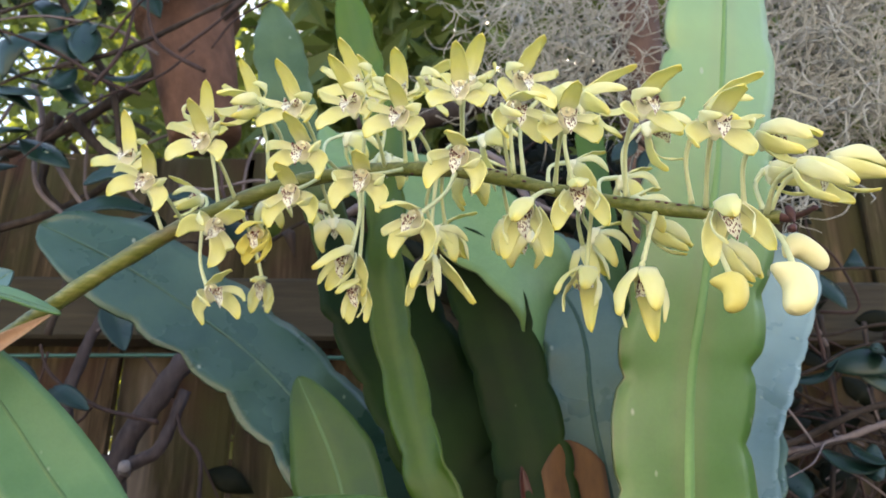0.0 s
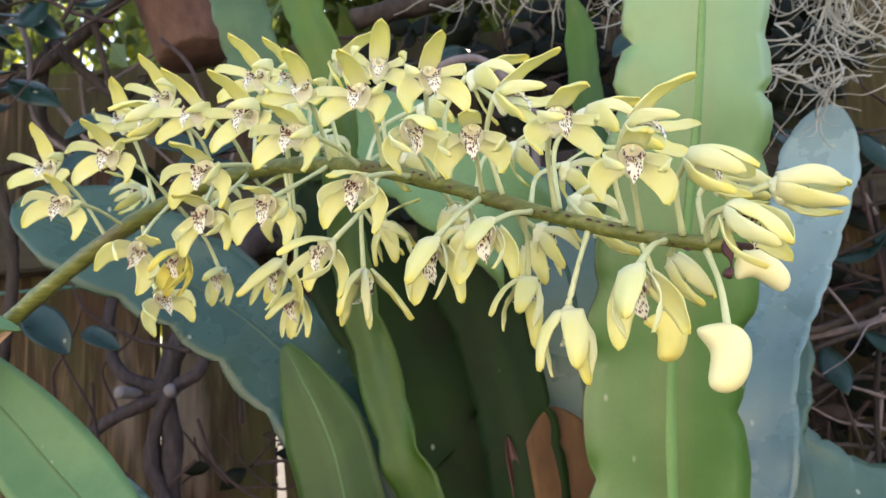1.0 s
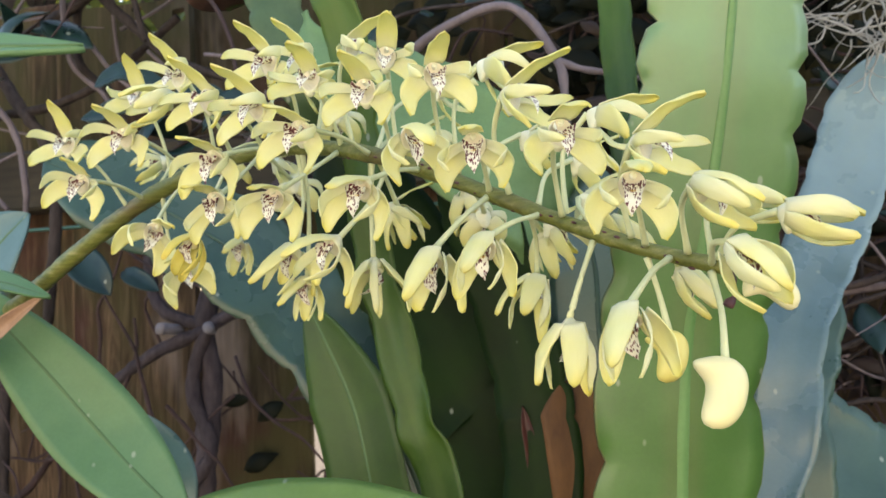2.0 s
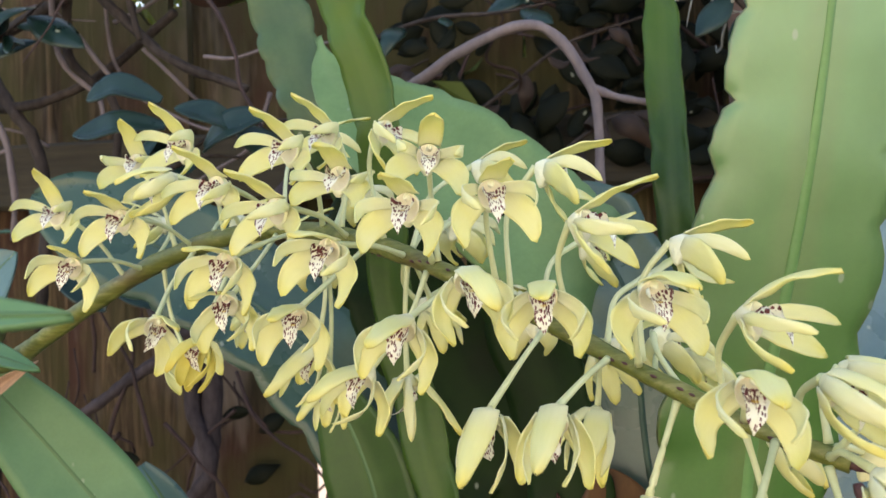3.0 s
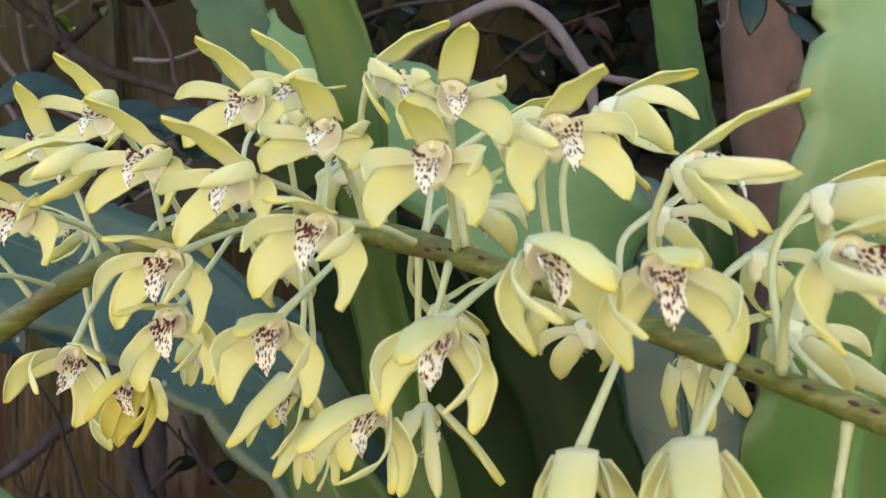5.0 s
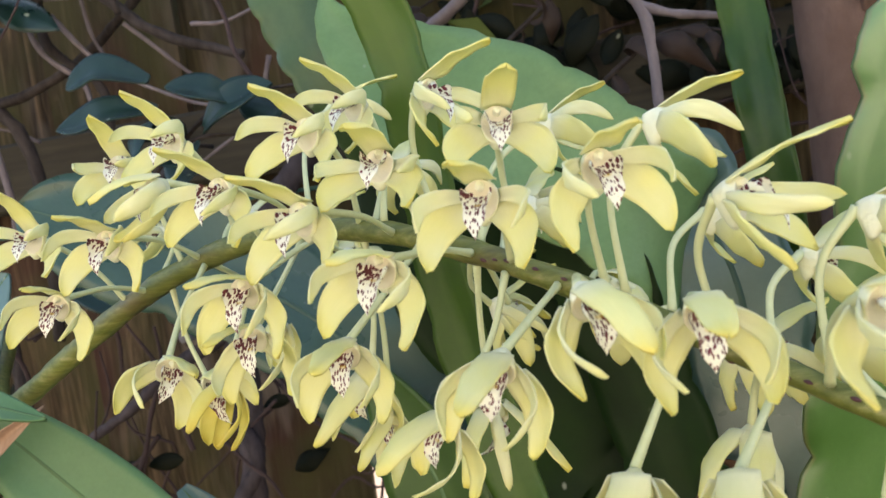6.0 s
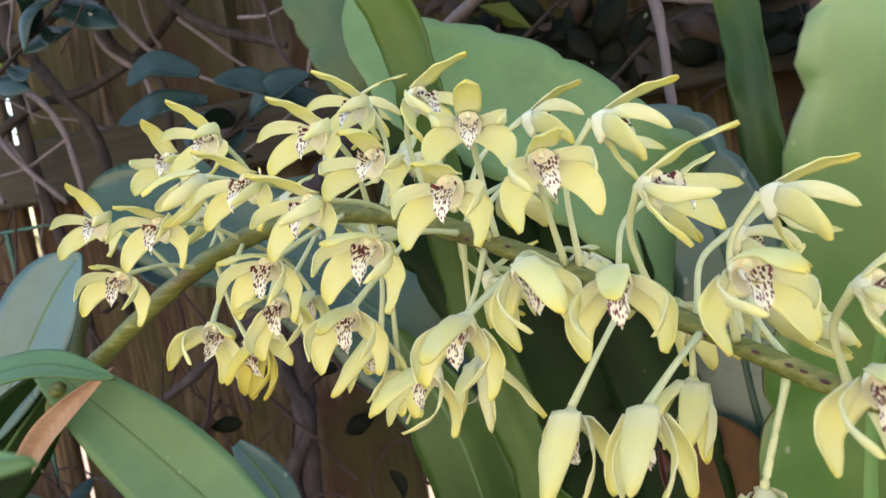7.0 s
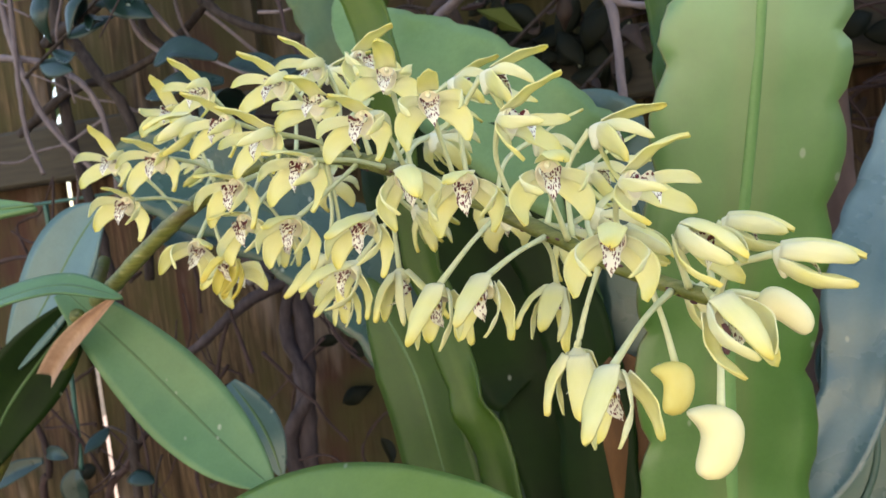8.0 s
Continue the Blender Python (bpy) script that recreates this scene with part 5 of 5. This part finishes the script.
def bud(top, tip, size, label, mat=PETAL_BACK, hook=0.15, toe=(-1, -0.3, 0)):
    """A closed boot-shaped bud hanging from its stalk: a rounded heel under the stalk that juts towards toe, and a body that bends the same way at its end."""
    top, tip = Vector(top), Vector(tip)
    ax = (tip - top).normalized()
    toe = Vector(toe)
    toe = (toe - ax * toe.dot(ax)).normalized()
    across = ax.cross(toe)
    length = (tip - top).length
    rows, sides, verts, faces = 26, 20, [], []
    for i in range(rows):
        u = i / (rows - 1)
        c = top + ax * length * u + toe * size * (hook * 0.55 * u ** 3 - 0.30 * math.sin(math.pi * u))
        r = size * max(0.0, 1 - (2 * u - 1) ** 4) ** 0.5 * (1.0 - 0.22 * u) + 0.0002
        heel = 0.80 * math.exp(-((u - 0.20) / 0.14) ** 2)
        for k in range(sides):
            a = 2 * math.pi * k / sides
            ca = math.cos(a)
            seam = 1 - 0.05 * math.exp(-((a - 0.9) / 0.16) ** 2) * math.sin(math.pi * u)
            verts.append(c + (toe * ca * (1 + heel * max(0.0, ca) ** 1.5) + across * math.sin(a) * 0.92) * r * seam - spike_at)
    for i in range(rows - 1):
        for k in range(sides):
            k2 = (k + 1) % sides
            faces.append((i * sides + k, (i + 1) * sides + k, (i + 1) * sides + k2, i * sides + k2))
    faces.append(tuple(range(sides)))
    faces.append(tuple((rows - 1) * sides + k for k in range(sides - 1, -1, -1)))
    ob = part("bud", mesh_of("bud", verts, faces, [mat]), spike, label)
    foot = foot_on_stem(top)
    part("pedicel", stalk_mesh(foot, top + ax * 0.0006, -ax), ob, "slender pale green stalk")
    return ob


bloom((-0.1670, 0.3783, 1.3998), 2, -6, 4, 0.0216, 55, 39, 27, -2, 41)
bloom((-0.1472, 0.3591, 1.3776), 2, 17, 18, 0.0210, 59, 36, 28, 5, 42)
bloom((-0.1197, 0.3514, 1.3956), -4, 11, 3, 0.0216, 58, 32, 31, -9, 44)
bloom((-0.1292, 0.3796, 1.4206), 8, -7, 3, 0.0209, 54, 33, 20, 12, 38)
bloom((-0.1001, 0.3657, 1.4242), -15, -5, 4, 0.0213, 52, 32, 24, -5, 36)
bloom((-0.0718, 0.3359, 1.4052), -19, 4, 5, 0.0220, 57, 32, 28, 14, 43)
bloom((-0.0939, 0.3400, 1.4090), -45, 20, 0, 0.0195, 27, 14, 20, 10, 30)
bloom((-0.0414, 0.3157, 1.3951), -24, 8, 1, 0.0219, 56, 34, 16, -2, 42)
bloom((-0.0438, 0.3356, 1.4175), -19, 0, 7, 0.0215, 52, 27, 27, 0, 43)
bloom((-0.0361, 0.3589, 1.4252), -30, -3, 10, 0.0207, 52, 29, 26, 1, 35)
bloom((-0.0221, 0.3231, 1.4052), -3, -11, 5, 0.0210, 52, 9, 33, 20, 40)
bloom((0.0057, 0.3018, 1.3941), -7, 7, 4, 0.0216, 51, 24, 29, 13, 38)
bloom((-0.0117, 0.3434, 1.4238), 62, 13, 4, 0.0206, 51, 35, 33, 14, 33)
bloom((0.0090, 0.3204, 1.4110), 13, 0, 7, 0.0208, 53, 23, 21, -2, 41)
bloom((0.0312, 0.2992, 1.3972), 22, 15, -3, 0.0210, 55, 31, 22, -3, 39)
bloom((-0.0649, 0.3264, 1.3779), -13, 23, 6, 0.0217, 55, 33, 27, 7, 40)
bloom((-0.0716, 0.3401, 1.3630), -3, 28, -5, 0.0215, 54, 33, 22, 29, 35)
bloom((-0.1249, 0.4073, 1.3365), 50, 21, -21, 0.0211, 60, 34, 31, 14, 35)
bloom((-0.1110, 0.3572, 1.3533), 28, 30, 35, 0.0213, 62, 33, 23, 17, 34)
bloom((-0.0368, 0.3177, 1.3598), -3, 28, 6, 0.0208, 53, 28, 22, 4, 36)
bloom((-0.0193, 0.3015, 1.3813), -16, 15, 11, 0.0211, 51, 25, 23, 0, 38)
bloom((0.0057, 0.2921, 1.3581), -19, 33, 14, 0.0209, 51, 26, 18, 12, 37)
bloom((-0.0468, 0.3615, 1.3401), -49, 52, 26, 0.0216, 58, 22, 15, 21, 37)
bloom((-0.0127, 0.3144, 1.3399), -41, 34, 17, 0.0205, 61, 23, 10, 29, 29)
bloom((-0.0066, 0.3479, 1.3314), 54, 77, 47, 0.0228, 43, 35, 21, 6, 34)
bloom((0.0305, 0.2869, 1.3315), -19, 58, 4, 0.0209, 49, 25, 12, 10, 34)
bloom((0.0496, 0.2754, 1.3344), -11, 40, -1, 0.0198, 44, 18, 15, 24, 43)
bloom((0.0610, 0.3360, 1.3222), 145, 108, 0, 0.0212, 38, 24, 20, 10, 30)
bloom((0.0743, 0.2903, 1.3061), 150, 88, 0, 0.0215, 36, 22, 20, 10, 32)
bloom((0.0912, 0.2411, 1.3118), -11, 50, -14, 0.0199, 47, 22, 10, 10, 41)
bloom((0.1200, 0.2440, 1.3280), 40, 36, -12, 0.0192, 23, 0, 6, 4, 36)
bloom((0.1137, 0.2553, 1.3467), 48, 24, 4, 0.0192, 23, 4, 8, 4, 34)
bloom((0.1375, 0.2600, 1.3380), 82, 6, 6, 0.0190, 24, 0, 5, 0, 34)
bloom((0.0985, 0.2681, 1.3616), 55, -5, -2, 0.0205, 50, 22, 24, 18, 42)
bloom((0.0941, 0.2487, 1.3479), 1, 20, 8, 0.0197, 48, 20, 14, 13, 39)
bloom((0.0746, 0.2696, 1.3678), 21, 12, 2, 0.0202, 50, 17, 15, 15, 37)
bloom((0.0471, 0.2790, 1.3677), 2, 24, -1, 0.0209, 42, 24, 20, 18, 39)
bloom((0.0259, 0.2802, 1.3723), 30, 32, -6, 0.0198, 42, 13, 18, 14, 34)
bloom((0.0579, 0.2993, 1.3868), 66, -1, -1, 0.0222, 54, 26, 22, 14, 38)
bloom((0.0469, 0.3267, 1.4053), 93, 14, 21, 0.0209, 53, 38, 25, 17, 35)
bloom((0.0871, 0.3081, 1.3791), 91, 16, 30, 0.0207, 54, 36, 23, 17, 33)
# flowers on the far side of the stem, seen from behind
bloom((0.0190, 0.3783, 1.4116), 107, 7, 22, 0.0207, 52, 37, 33, 12, 35)
bloom((-0.0576, 0.4151, 1.4329), 120, 15, 0, 0.0207, 52, 36, 34, 14, 35)
bloom((-0.1410, 0.4200, 1.3960), -70, 10, 0, 0.0180, 35, 40, 27, 0, 31)
bloom((0.0000, 0.3720, 1.3560), 150, 62, 0, 0.0180, 38, 43, 30, 0, 31)
bloom((0.0100, 0.3790, 1.3900), 150, 15, 0, 0.0180, 45, 50, 37, 0, 31)
bloom((0.0310, 0.3680, 1.3610), 170, 45, 0, 0.0180, 40, 45, 32, 0, 31)
bloom((0.0645, 0.3540, 1.3400), 140, 58, 0, 0.0180, 35, 40, 27, 0, 31)
bloom((0.0600, 0.3450, 1.3800), 110, 20, 0, 0.0180, 45, 50, 37, 0, 31)
bloom((0.0800, 0.3350, 1.3670), 115, 20, 0, 0.0180, 45, 50, 37, 0, 31)
bloom((0.1255, 0.2822, 1.3460), 80, 12, 5, 0.0172, 20, 0, 5, 4, 32)
bloom((0.0915, 0.3305, 1.3425), 80, 30, 0, 0.0185, 14, -4, 3, 4, 30)
bloom((0.1130, 0.3040, 1.3230), 80, 48, 0, 0.0180, 16, -3, 4, 10, 28)
bloom((-0.0870, 0.3460, 1.3460), -20, 55, 0, 0.0180, 24, 29, 8, 34, 24, fading=True)
bloom((-0.1050, 0.4350, 1.3500), 0, 55, 0, 0.0180, 38, 39, 15, 34, 24)
bloom((-0.0430, 0.3670, 1.3260), -20, 65, 0, 0.0180, 38, 39, 15, 34, 24)
for k in range(9):
    x = -0.105 + 0.024 * k
    s = stem_at(x)
    bloom((x + 0.006 * math.sin(k * 2.1), s.y + 0.030 + 0.006 * math.sin(k * 1.3), s.z + 0.022 * math.sin(k * 2.6 + 0.5)), 150 - 50 * math.sin(k * 1.9), 18 + 14 * math.sin(k * 3.1), 8 * math.sin(k * 4.3), 0.0185, 44 + 5 * math.sin(k), 45, 36, 10, 30)
bud((0.1315, 0.2933, 1.3225), (0.1462, 0.2925, 1.3108), 0.0050, "pale yellow boot-shaped bud", BUD_SKIN, toe=(-0.5, -0.2, -0.8))
bud((0.1177, 0.2584, 1.2985), (0.1125, 0.2510, 1.2800), 0.0060, "pale closed boot-shaped bud hanging low", BUD_SKIN)
bud((0.1055, 0.285, 1.305), (0.1035, 0.28, 1.289), 0.0050, "deep yellow fading bud", BUD_OLD, toe=(-1, 0.2, 0))
